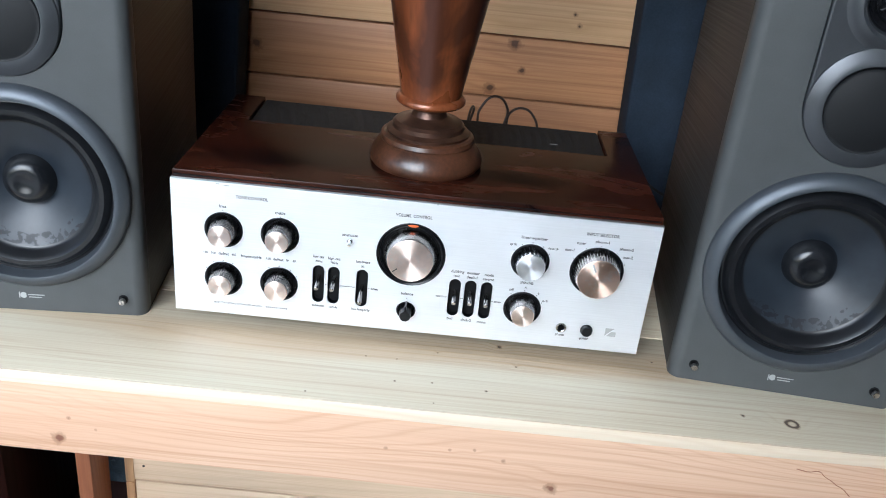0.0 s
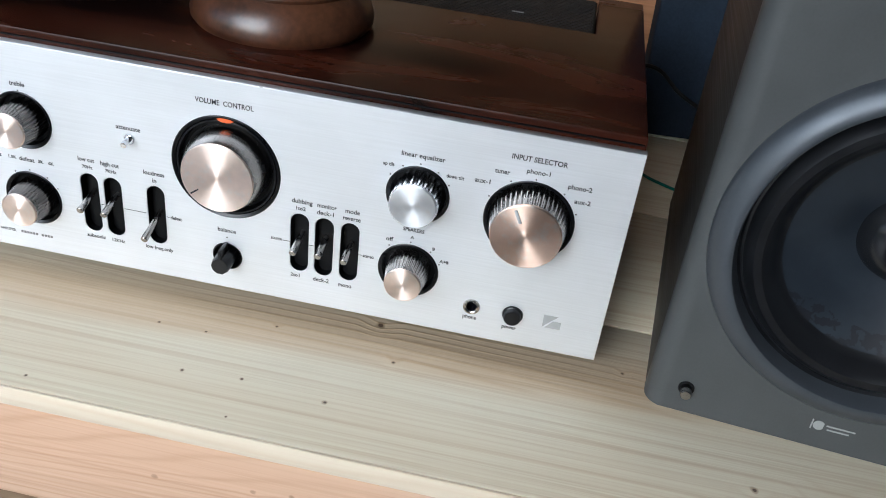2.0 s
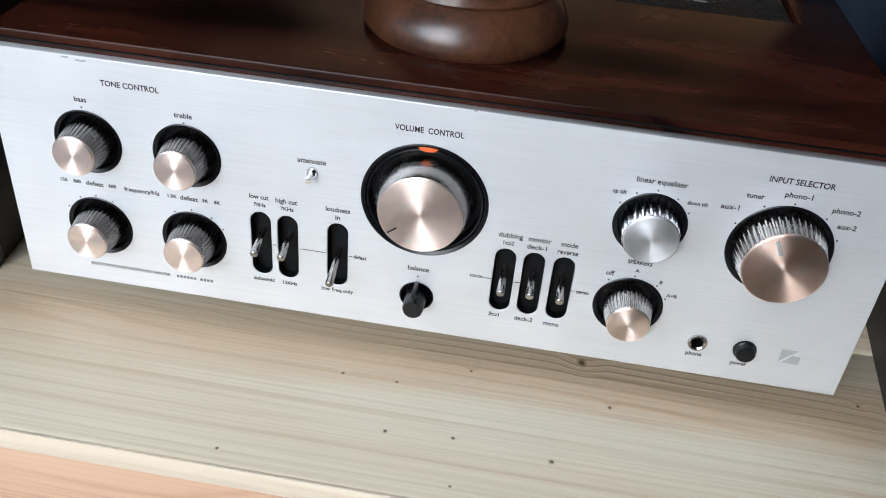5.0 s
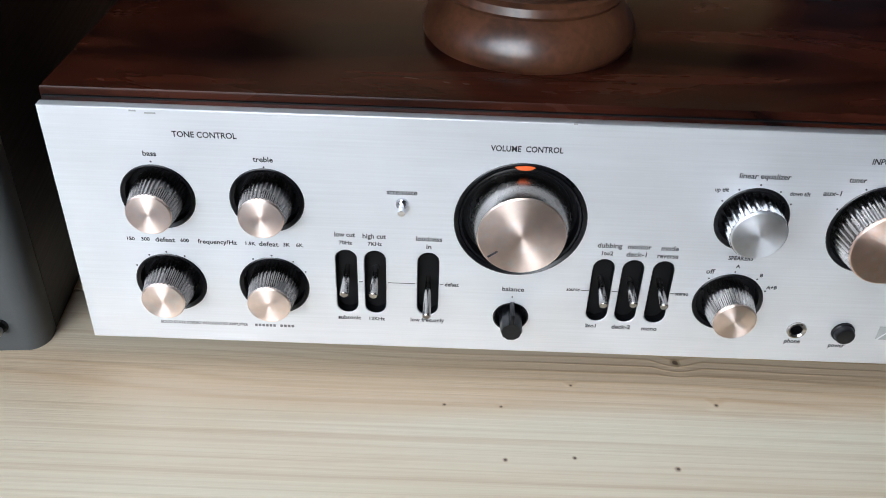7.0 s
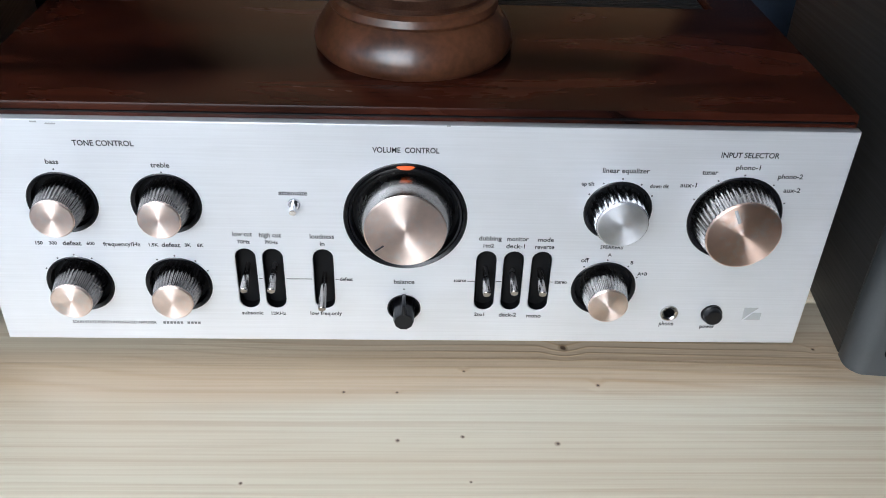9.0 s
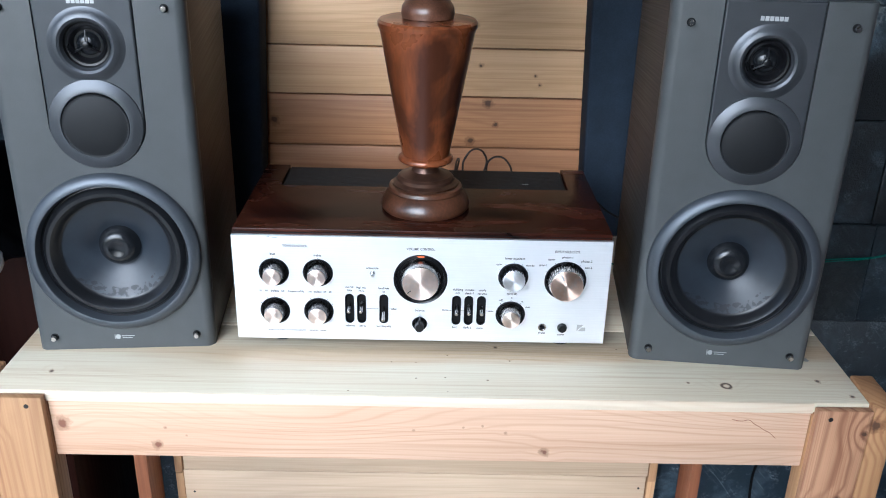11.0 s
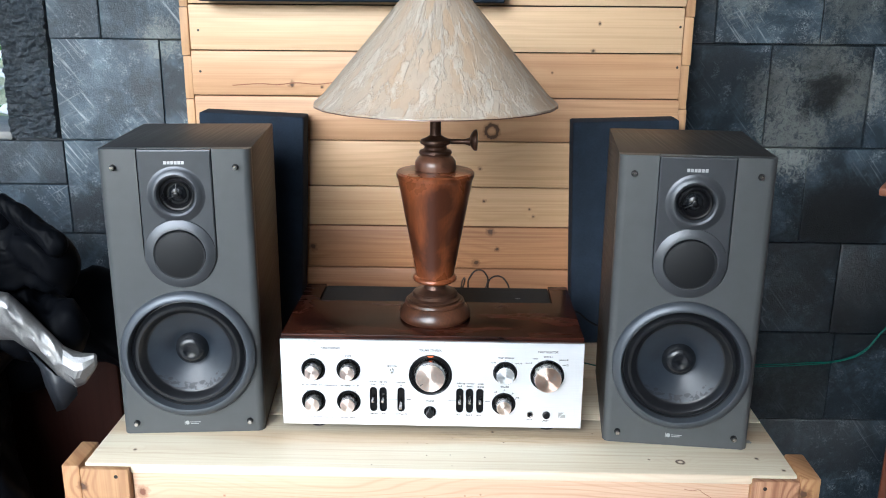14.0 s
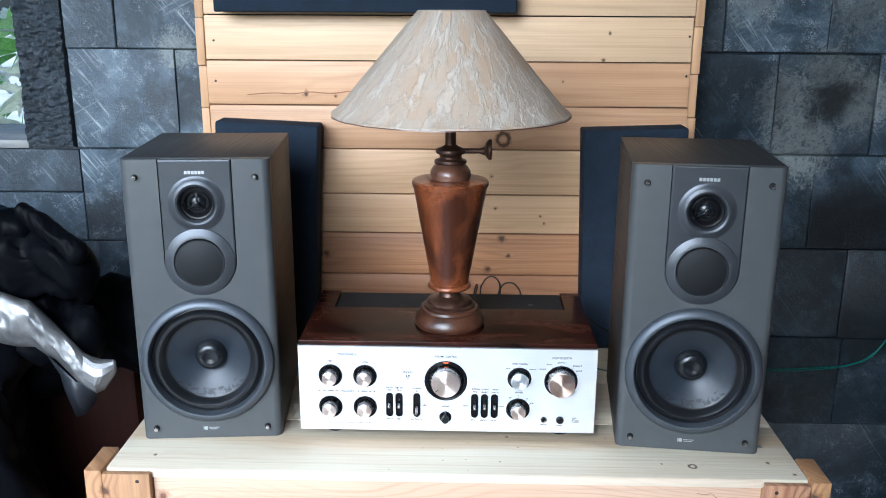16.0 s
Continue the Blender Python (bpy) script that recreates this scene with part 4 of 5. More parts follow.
# printed words
S = 0.0042
WORDS = [("TONE CONTROL", -0.162, 0.8495, 0.0046, 0.032), ("VOLUME  CONTROL", -0.002, 0.848, 0.0046, 0.036), ("INPUT SELECTOR", 0.185, 0.848, 0.0046, 0.032), ("bass", -0.191, 0.838, S, None),
         ("treble", -0.134, 0.8368, S, None), ("attenuate", -0.064, 0.8205, S, 0.0158), ("150", -0.2095, 0.7855, 0.0031, None), ("300", -0.2015, 0.7855, 0.0031, None), ("defeat", -0.191, 0.7855, S, 0.0105), ("600", -0.1805, 0.7855, 0.0031, None),
         ("frequency/Hz", -0.163, 0.7852, 0.0038, 0.021), ("1.5K", -0.1455, 0.785, 0.0031, None), ("defeat", -0.1355, 0.785, S, 0.0105), ("3K", -0.126, 0.785, 0.0031, None), ("6K", -0.119, 0.785, 0.0031, None),
         ("low cut", -0.0945, 0.793, S, 0.011), ("70Hz", -0.0942, 0.7878, 0.0033, None), ("high cut", -0.0788, 0.7925, S, 0.0124), ("7KHz", -0.0785, 0.7876, 0.0033, None), ("loudness", -0.0495, 0.792, S, 0.0138), ("in", -0.0495, 0.787, S, None),
         ("subsonic", -0.0935, 0.7363, 0.0038, 0.0128), ("12KHz", -0.0782, 0.736, 0.0033, None), ("low freq.only", -0.0495, 0.7363, 0.0038, 0.019), ("defeat", -0.0365, 0.762, 0.0034, 0.0076), ("balance", -0.0025, 0.7605, S, 0.0122),
         ("dubbing", 0.0467, 0.792, S, 0.0132), ("1to2", 0.0458, 0.787, 0.0036, None), ("monitor", 0.0625, 0.7918, S, 0.0124), ("deck-1", 0.062, 0.7868, S, 0.0108), ("mode", 0.0788, 0.7915, S, 0.0092), ("reverse", 0.0785, 0.7865, S, 0.0112),
         ("source", 0.0305, 0.762, 0.0034, 0.0072), ("stereo", 0.0905, 0.7615, 0.0034, 0.0072), ("2to1", 0.0435, 0.7365, 0.0036, None), ("deck-2", 0.0605, 0.7363, S, 0.0106), ("mono", 0.0765, 0.7358, S, 0.0088),
         ("linear equalizer", 0.1185, 0.8375, S, 0.026), ("up tilt", 0.0985, 0.829, 0.0033, 0.007), ("down tilt", 0.1385, 0.828, 0.0033, 0.0105), ("SPEAKERS", 0.1175, 0.7868, 0.0036, 0.0132), ("off", 0.103, 0.7775, S, None), ("A", 0.1172, 0.7815, 0.0031, None),
         ("B", 0.131, 0.776, 0.0031, None), ("A+B", 0.1385, 0.768, 0.0031, None), ("aux-1", 0.155, 0.829, S, 0.0092), ("tuner", 0.1652, 0.8372, S, 0.0088), ("phono-1", 0.186, 0.8405, S, 0.0136), ("phono-2", 0.2105, 0.8352, S, 0.0138),
         ("aux-2", 0.2135, 0.8265, S, 0.0094), ("phone", 0.1592, 0.7305, S, 0.009), ("power", 0.185, 0.7285, S, 0.0092), ("SOLID STATE STEREO INTEGRATED AMPLIFIER", -0.177, 0.7282, 0.0028, 0.05)]
for text, x, z, size, width in WORDS:
    letters(text, x, ab(z), size, -0.0001, M_FAINT if text.startswith("SOLID") else M_INK, face, width=width)
for x0, x1 in ((-0.148, -0.1355), (-0.1335, -0.125)):
    for k in range(6 if x1 < -0.135 else 4):
        n = 6 if x1 < -0.135 else 4
        w = (x1 - x0) / n
        part("print_bar", box(x0 + w * k, x0 + w * (k + 0.72), -0.00014, 0.0002, ab(0.7274), ab(0.7291)), M_FAINT, face)
for x0, x1, z in ((-0.0873, -0.0855, 0.762), (-0.0715, -0.0566, 0.762), (-0.0428, -0.041, 0.762), (0.0348, 0.0392, 0.7615), (0.0519, 0.0552, 0.7615), (0.0842, 0.0862, 0.7615)):
    part("print_line", box(x0, x1, -0.00014, 0.0002, ab(z) - 0.00018, ab(z) + 0.00018), M_INK, face)
DOTS = [(-0.191, 0.8335), (-0.134, 0.8325), (-0.0025, 0.7552), (0.1175, 0.8325)]
for cx, cz, r, angles in ((0.185, 0.8075, 0.0283, (-64, -30, 0, 38, 68)), (0.1165, 0.757, 0.0208, (-40, 0, 38, 66)), (0.1175, 0.8115, 0.0206, (-58, -30, 32, 60)), (-0.1915, 0.757, 0.0206, (-58, -28, 0, 28)), (-0.1345, 0.757, 0.0206, (-30, 0, 34, 60))):
    DOTS += [(cx + r * math.sin(radians(a)), cz + r * math.cos(radians(a))) for a in angles]
for x, z in DOTS:
    part("print_dot", lathe([(0.0005, -0.0002), (0.0005, 0.00014), (0, 0.00014)], 10, "y", x, 0, ab(z)), M_INK, face)
hang("emblem", sheet([[(0.2055, ab(0.734)), (0.2055, ab(0.7435)), (0.2145, ab(0.7435)), (0.2085, ab(0.7375))]], -0.00016, 0.0003), M_GREYINK, face, "pale grey etched emblem")
hang("emblem", sheet([[(0.2072, ab(0.734)), (0.2168, ab(0.734)), (0.2168, ab(0.7395)), (0.2118, ab(0.7395))]], -0.00016, 0.0003), M_GREYINK, face, "pale grey etched emblem")
for x, z, w in ((-0.1955, 0.8612, 0.0035), (-0.187, 0.8602, 0.0055), (0.0205, 0.8625, 0.002)):
    part("chip", box(x - w / 2, x + w / 2, -0.00016, 0.0002, ab(z), ab(z) + 0.0009, 0.0001, 1), M_GREYINK, face, "small grey scratch")

# case
lid = sheet([[(-0.2415, 0.0058), (0.2415, 0.0058), (0.2415, 0.262), (0.2065, 0.262), (0.2065, 0.1705), (-0.2065, 0.1705), (-0.2065, 0.262), (-0.2415, 0.262)]], 0.0, 0.016, 0.0016)
lid.transform(Matrix.Translation((0, 0, CASE)) @ Matrix(((1, 0, 0, 0), (0, 0, 1, 0), (0, -1, 0, 0), (0, 0, 0, 1))))
hang("top_panel", lid, M_ROSE, amp, "glossy dark rosewood lid with an opening for the grille")
# matt black strip put in for the shade below the overhanging lid
part("lid_shade_strip", box(-0.2405, 0.2405, 0.0045, 0.012, AT + 0.0022, CASE - 0.0045, 0.0008), M_MATT, amp, "black strip in place of the shade under the lid")
part("face_backing", box(-0.2415, 0.2415, 0.0062, 0.02, AB + 0.001, AT + 0.0016), M_MATT, amp)
for s in (-1, 1):
    x0, x1 = sorted((s * 0.2405, s * 0.2265))
    part("side_panel", box(x0, x1, 0.0205, 0.262, 0.012, CASE - 0.0165, 0.0015), M_ROSE, amp)
vent = part("vent", box(-0.2058, 0.2058, 0.171, 0.262, CASE - 0.014, CASE - 0.0045, 0.001), M_VENT, amp, "perforated black ventilation grille")
for k in range(24):
    y = 0.175 + 0.0036 * k
    part("slat", box(-0.204, 0.204, y, y + 0.0019, CASE - 0.0048, CASE - 0.0034), M_VENT, vent)
part("chassis", box(-0.226, 0.226, 0.0205, 0.266, 0.012, CASE - 0.0165), M_MATT, amp, "black steel chassis")
for x in (-0.19, 0.19):
    for y in (0.04, 0.23):
        part("foot", lathe([(0.016, 0), (0.017, 0.003), (0.015, 0.0122), (0, 0.0122)], 24, "z", x, y, 0), M_RUBBER, amp)
for x, w in ((-0.158, 0.007), (0.155, 0.0035), (0.055, 0.002), (-0.09, 0.0025)):
    part("chip", box(x - w / 2, x + w / 2, 0.0061, 0.0085, CASE - 0.0022, CASE - 0.0008, 0.0003, 1), M_SILL, amp, "pale chipped edge")
part("chip", box(0.143, 0.152, 0.2, 0.2012, CASE - 0.0034, CASE - 0.0028), M_SILL, amp, "pale scratch on the grille")

# ---------------------------------------------------------------- table lamp
LX, LY, LZ = 0.0015, 0.0945, T + CASE
lamp = thing("table_lamp", LX, LY, LZ, "turned copper-brown wooden table lamp with mottled bark shade", "table lamp")


def lz(pairs):
    return [(r, z - 0.872) for r, z in pairs]


part("base", lathe(lz([(0, 0.872), (0.0565, 0.872), (0.0592, 0.8755), (0.0595, 0.880), (0.0572, 0.887), (0.053, 0.893), (0.0498, 0.8965), (0.0488, 0.8975), (0.0498, 0.8995), (0.0488, 0.9035), (0.046, 0.9055), (0, 0.9055)]), 72), M_BASE, lamp, "worn walnut foot")
part("stepped_collar", lathe(lz([(0.043, 0.9055), (0.0435, 0.908), (0.038, 0.911), (0.0375, 0.9155), (0.0345, 0.9185), (0.026, 0.920), (0.019, 0.924), (0.0165, 0.930), (0.0175, 0.9345), (0.021, 0.9365), (0.03, 0.9375)]), 64), M_BRONZE, lamp, "dark bronze stepped collar")
part("ring", lathe(lz([(0.02, 0.937), (0.034, 0.9372), (0.0362, 0.9395), (0.0362, 0.9425), (0.0345, 0.945), (0.032, 0.9465), (0.02, 0.9465)]), 64), M_LAMPBODY, lamp)
part("body", lathe(lz([(0.02, 0.9467), (0.0312, 0.9467), (0.0318, 0.95), (0.0602, 1.108), (0.0618, 1.1115), (0.0628, 1.113), (0.0628, 1.1185), (0.0605, 1.1215), (0.05, 1.1225), (0.033, 1.123), (0.02, 1.123)]), 96), M_LAMPBODY, lamp, "tapered copper-brown wooden body")
part("dome", lathe(lz([(0.02, 1.1232), (0.0325, 1.1235), (0.0335, 1.129), (0.0325, 1.137), (0.028, 1.144), (0.0235, 1.1465), (0.0235, 1.1475), (0.02, 1.148)]), 64), M_WALNUT, lamp)
part("collar", lathe(lz([(0.018, 1.1482), (0.0255, 1.1485), (0.0268, 1.151), (0.0255, 1.1545), (0.019, 1.157), (0.0175, 1.1605), (0.0195, 1.1635), (0.0242, 1.166), (0.0247, 1.169), (0.0235, 1.172), (0.015, 1.1755), (0.0092, 1.179), (0.009, 1.182)]), 64), M_BRONZE, lamp, "dark bronze lamp-holder collar")
part("stem", lathe(lz([(0.0088, 1.18), (0.0085, 1.25), (0.014, 1.252), (0.014, 1.29), (0.006, 1.295), (0.004, 1.372), (0, 1.372)]), 32), M_BRONZE, lamp)
sw = part("switch_arm", lathe([(0.0035, 0.012), (0.0048, 0.02), (0.0042, 0.027), (0.0045, 0.036), (0.004, 0.046), (0.006, 0.052), (0.0075, 0.055)], 24, "x", 0, 0, 1.169 - 0.872), M_BRONZE, lamp, "dark bronze key switch")
part("switch_key", lathe([(0.007, 0.055), (0.012, 0.0575), (0.0165, 0.0615), (0.0172, 0.064), (0.0165, 0.0662), (0.01, 0.0672), (0, 0.0672)], 32, "x", 0, 0, 1.1715 - 0.872), M_BRONZE, sw)
Z0, Z1, R0, R1 = 1.227 - 0.872, 1.389 - 0.872, 0.1905, 0.0528


def wavy(i, r, h):
    return r * (1 + 0.004 * math.sin(i * 0.9) * (h < Z0 + 0.01))


shade = part("shade", lathe([(R0 - 0.0016, Z0 + 0.0003), (R0, Z0), (R0 + 0.0004, Z0 + 0.004)] + [(R0 + (R1 - R0) * f, Z0 + (Z1 - Z0) * f) for f in (0.1, 0.3, 0.5, 0.7, 0.9)] + [(R1, Z1), (R1 - 0.0016, Z1)]
                            + [(R0 + (R1 - R0) * f - 0.0018, Z0 + (Z1 - Z0) * f) for f in (0.9, 0.5, 0.1)] + [(R0 - 0.0016, Z0 + 0.0003)], 144, shape=wavy), M_BARK, lamp, "mottled grey and tan bark-paper shade")
part("rim", lathe([(R0 + 0.0008, Z0 - 0.0002), (R0 + 0.0004, Z0 + 0.0014), (R0 - 0.001, Z0 + 0.0012), (R0 - 0.0012, Z0 - 0.0004), (R0 + 0.0008, Z0 - 0.0002)], 144, shape=wavy), M_WALNUT, shade, "thin brown bottom edge")
for k in range(3):
    a = 2.0944 * k + 0.4
    hang("spoke", tube([(0, 0, Z1 - 0.018), ((R1 + 0.003) * math.cos(a), (R1 + 0.003) * math.sin(a), Z1 - 0.012)], 0.0015), M_BRONZE, shade)

cord = hang("lamp_cord", tube([(0.045, 0.262, 0.865), (0.048, 0.29, 0.872), (0.052, 0.31, 0.868), (0.053, 0.31, 0.84), (0.06, 0.31, 0.868), (0.078, 0.315, 0.885), (0.096, 0.32, 0.868), (0.094, 0.32, 0.84), (0.1, 0.325, 0.862), (0.118, 0.33, 0.868), (0.134, 0.33, 0.855), (0.14, 0.33, 0.83), (0.15, 0.33, 0.75), (0.17, 0.33, T + 0.0016), (0.2, 0.33, T + 0.0016)], 0.0016), M_CORD)
tagged(cord, "looped dark brown electric cord behind the amplifier", "cord")

# ---------------------------------------------------------------- loudspeakers
SW, SH, SD = 0.1135, 0.468, 0.275


def u_shape(w, top, mid, n=24):
    return [(-w, top), *[(-w * math.cos(math.pi * i / n), mid - w * math.sin(math.pi * i / n)) for i in range(n + 1)], (w, top)]


def loudspeaker():
    sp = thing("loudspeaker", 0, 0, 0, "charcoal vinyl bookshelf loudspeaker with exposed glossy woofer", "loudspeaker", group="pair of loudspeakers")
    bm = box(-SW, SW, 0, 0.02, 0, SH)
    front = [e for e in bm.edges if abs(e.verts[0].co.x - e.verts[1].co.x) < 1e-6 and abs(e.verts[0].co.y) < 1e-6 and abs(e.verts[1].co.y) < 1e-6]
    bmesh.ops.bevel(bm, geom=front, offset=0.0125, segments=6, profile=0.5, affect="EDGES")
    hard = [e for e in bm.edges if e.calc_length() > 0.15 and not e.is_boundary and e.calc_face_angle(0) > 0.5]
    bmesh.ops.bevel(bm, geom=hard, offset=0.0012, segments=2, profile=0.5, affect="EDGES")
    rec = bmesh.new()
    pts = u_shape(0.0562, SH + 0.01, 0.307)
    a = [rec.verts.new((x, -0.01, z)) for x, z in pts]
    b = [rec.verts.new((x, 0.012, z)) for x, z in pts]
    rec.faces.new(a)
    rec.faces.new(list(reversed(b)))
    for i in range(len(pts)):
        j = (i + 1) % len(pts)
        rec.faces.new((a[i], a[j], b[j], b[i]))

    def hole():
        return lathe([(0, -0.07), (0.1, -0.07), (0.1, 0.01), (0, 0.01)], 72, "y", 0, 0, 0.1385)

    hang("baffle", cut(to_mesh(bm), hole(), rec), M_CAB, sp, "charcoal grey front baffle with rounded sides", angle=30)
    hang("cabinet", cut(to_mesh(box(-SW, SW, 0.0203, SD, 0, SH, 0.0012)), hole()), M_WRAP, sp, "dark brown ash-grain vinyl box", angle=30)
    # upper plate with tweeter and midrange
    plate = hang("driver_plate", sheet([u_shape(0.0548, SH - 0.0008, 0.307), circle(0, 0.3985, 0.0262), circle(-0.001, 0.302, 0.0385)], -0.0012, 0.011, 0.0022), M_PLATE, sp, "graphite lacquered driver plate", angle=12)
    part("waveguide", lathe([(0.0445, 0.001), (0.0415, 0.0018), (0.038, 0.004), (0.0348, 0.0062), (0.0318, 0.0068), (0.029, 0.0052), (0.0262, -0.001)], 64, "y", 0, 0, 0.3985), M_PLATE, plate)
    tw = part("tweeter", lathe([(0.0264, 0.0), (0.025, -0.003), (0.0225, -0.0035), (0.0205, -0.002), (0.0185, -0.004), (0.0165, -0.0085), (0.0135, -0.0085)], 48, "y", 0, 0, 0.3985), M_BLACK, sp, "black ring tweeter with three-spoke guard")
    part("dome", lathe([(0.0135, -0.009), (0.011, -0.0055), (0.007, -0.0032), (0, -0.0025)], 32, "y", 0, 0, 0.3985), M_DUST, tw)
    for k in range(3):
        a = radians(90 + 120 * k)
        hang("guard_spoke", tube([(0, -0.002, 0.3985), (0.008 * math.cos(a), -0.001, 0.3985 + 0.008 * math.sin(a)), (0.0165 * math.cos(a), 0.002, 0.3985 + 0.0165 * math.sin(a))], 0.0011), M_BLACK, tw)
    part("phase_plug", lathe([(0.0042, 0.001), (0.0042, 0.0034), (0.003, 0.004), (0, 0.004)], 20, "y", 0, 0, 0.3985), M_BLACK, tw)
    part("midrange", lathe([(0.0388, 0.002), (0.0385, 0.0067), (0.0365, 0.0061), (0.0352, 0.0065), (0.025, 0.0085), (0.012, 0.0095), (0, 0.0099)], 64, "y", -0.0005, 0, 0.3045), M_GRILLE, sp, "dark mesh-covered midrange dome")
    part("midrange_housing", lathe([(0.0547, 0.001), (0.0538, 0.0028), (0.0505, 0.0042), (0.0455, 0.006), (0.0412, 0.0072), (0.0396, 0.0072), (0.0386, 0.002)], 72, "y", -0.0005, 0, 0.3055), M_PLATE, plate)
    # woofer
    wz = 0.1385
    wo = part("woofer", lathe([(0.1062, -0.001), (0.1066, 0.003), (0.1058, 0.0062), (0.103, 0.0092), (0.0985, 0.0118), (0.0945, 0.013), (0.0928, 0.0126), (0.0918, 0.0105), (0.0908, 0.003), (0.089, -0.003)], 96, "y", 0, 0, wz), M_RING, sp, "graphite ring of the woofer")
    part("surround", lathe([(0.0905, 0.001), (0.0885, -0.0012), (0.087, -0.0008), (0.085, 0.0034), (0.0815, 0.0066), (0.0772, 0.0066), (0.0732, 0.0034), (0.0702, -0.0028), (0.0675, -0.0056), (0.066, -0.0062)], 96, "y", 0, 0, wz), M_RUBBER, wo, "black rubber surround")
    part("cone", lathe([(0.0665, -0.006), (0.061, -0.0088), (0.05, -0.0137), (0.04, -0.0182), (0.031, -0.0232), (0.022, -0.0295)], 96, "y", 0, 0, wz), M_CONE, wo, "glossy dark cone")
    part("dust_cap", lathe([(0.0265, -0.0262), (0.0255, -0.0225), (0.0235, -0.0175), (0.019, -0.0128), (0.0135, -0.0108), (0.0105, -0.0112), (0.0065, -0.0128), (0, -0.0136)], 64, "y", 0, 0, wz), M_DUST, wo, "black dust cap")
    for x in (-0.0908, 0.0908):
        for z in (0.0195, 0.4405):
            pg = part("grille_peg", lathe([(0.005, -0.001), (0.005, 0.0006), (0.0036, 0.0008), (0.0035, 0.004)], 20, "y", x, 0, z), M_MATT, sp)
            part("pin", lathe([(0.0034, 0.004), (0.0035, 0.0072), (0.003, 0.008), (0, 0.0082)], 20, "y", x, 0, z), M_KNOB, pg, "dull metal end")
    for k in range(6):
        x = -0.0155 + 0.0052 * k
        part("maker_mark", box(x, x + 0.0042, -0.0015, -0.0005, 0.4452, 0.4502), M_SILVER, plate, "silver maker's mark drawn as bars")
    half = [(-0.0105 + 0.0034 * math.cos(radians(q)), 0.0178 + 0.0034 * math.sin(radians(q))) for q in range(35, 326, 15)]
    hang("badge", sheet([half], -0.0004, 0.0004), M_GREYINK, sp, "small silver technology badge")
    part("badge_bar", box(-0.015, -0.0143, -0.0004, 0.0004, 0.0142, 0.0216), M_GREYINK, sp)
    part("badge_bar", box(-0.0062, 0.0105, -0.0004, 0.0004, 0.0183, 0.0192), M_GREYINK, sp)
    part("badge_bar", box(-0.0052, 0.0075, -0.0004, 0.0004, 0.0155, 0.0164), M_GREYINK, sp)
    return sp


left_speaker = loudspeaker()
left_speaker.matrix_basis = pose(-0.388, -0.0065, T, 0, 0, 4.85)
copy_thing(left_speaker, pose(0.390, -0.0227, T, 0, 0, -5.7))

# speaker wires
wire = hang("speaker_wire", tube([(0.215, 0.27, 0.73), (0.235, 0.3, 0.706), (0.262, 0.32, 0.7016), (0.29, 0.3, 0.7016), (0.32, 0.275, 0.705)], 0.0014), M_GREEN)
tagged(wire, "thin green speaker wire behind the amplifier", "wire")
wire = hang("speaker_wire", tube([(0.21, 0.27, 0.78), (0.236, 0.295, 0.80), (0.262, 0.29, 0.812), (0.29, 0.266, 0.80), (0.33, 0.27, 0.78)], 0.0018), M_MATT)
tagged(wire, "thin black speaker wire behind the amplifier", "wire")
for o in (0, 0.0045):
    wire = hang("wall_wire", tube([(0.42, 0.3, 0.74 + o), (0.53, 0.45, 0.62 + o), (0.62, 0.56, 0.578 + o), (0.71, 0.58, 0.578 + o), (0.822, 0.582, 0.584 + o), (0.924, 0.582, 0.599 + o * 0.5), (0.962, 0.582, 0.618 + o), (0.992, 0.582, 0.66 + o), (1.022, 0.582, 0.705 + o * 0.6), (1.1, 0.582, 0.84), (1.3, 0.582, 0.95)], 0.0012), M_GREEN)
    tagged(wire, "thin green wire strung along the stone wall", "wire", group="green wires on the wall")

cable = hang("power_cable", tube([(0.6, 0.45, 0.55), (0.7, 0.56, 0.35), (0.759, 0.575, 0.172), (0.757, 0.575, 0.13), (0.738, 0.57, 0.084), (0.732, 0.56, 0.03), (0.72, 0.5, FLOOR + 0.003), (0.6, 0.42, FLOOR + 0.003)], 0.003), M_MATT)
tagged(cable, "black power cable hanging behind the table", "cable")

# ---------------------------------------------------------------- acoustic panels


def acoustic_panel(x0, x1, y0, y1, z0, z1, label, lean=0.0):
    p = thing("acoustic_panel", (x0 + x1) / 2, y1, z0, label, "acoustic panel", group="acoustic panels")
    p.matrix_basis = pose((x0 + x1) / 2, y1, z0, 0, lean, 0)
    w, d, h = (x1 - x0) / 2, y1 - y0, z1 - z0
    part("fabric_cover", box(-w, w, -d, -0.0085, 0, h, 0.004, 3), M_FABRIC, p, "navy felt wrapping")
    part("backing_board", box(-w + 0.003, w - 0.003, -0.008, 0, 0.001, h - 0.003, 0.001), M_MATT, p, "black backing board")


acoustic_panel(-0.488, -0.284, 0.404, 0.474, T + 0.0044, 1.1665, "navy felt acoustic panel leaning against the planks", 2.4)
acoustic_panel(0.272, 0.476, 0.404, 0.474, T + 0.0036, 1.161, "navy felt acoustic panel leaning against the planks", -1.9)
acoustic_panel(-0.464, 0.121, 0.428, 0.481, 1.378, 1.9, "wide navy felt acoustic panel hung on the planks")

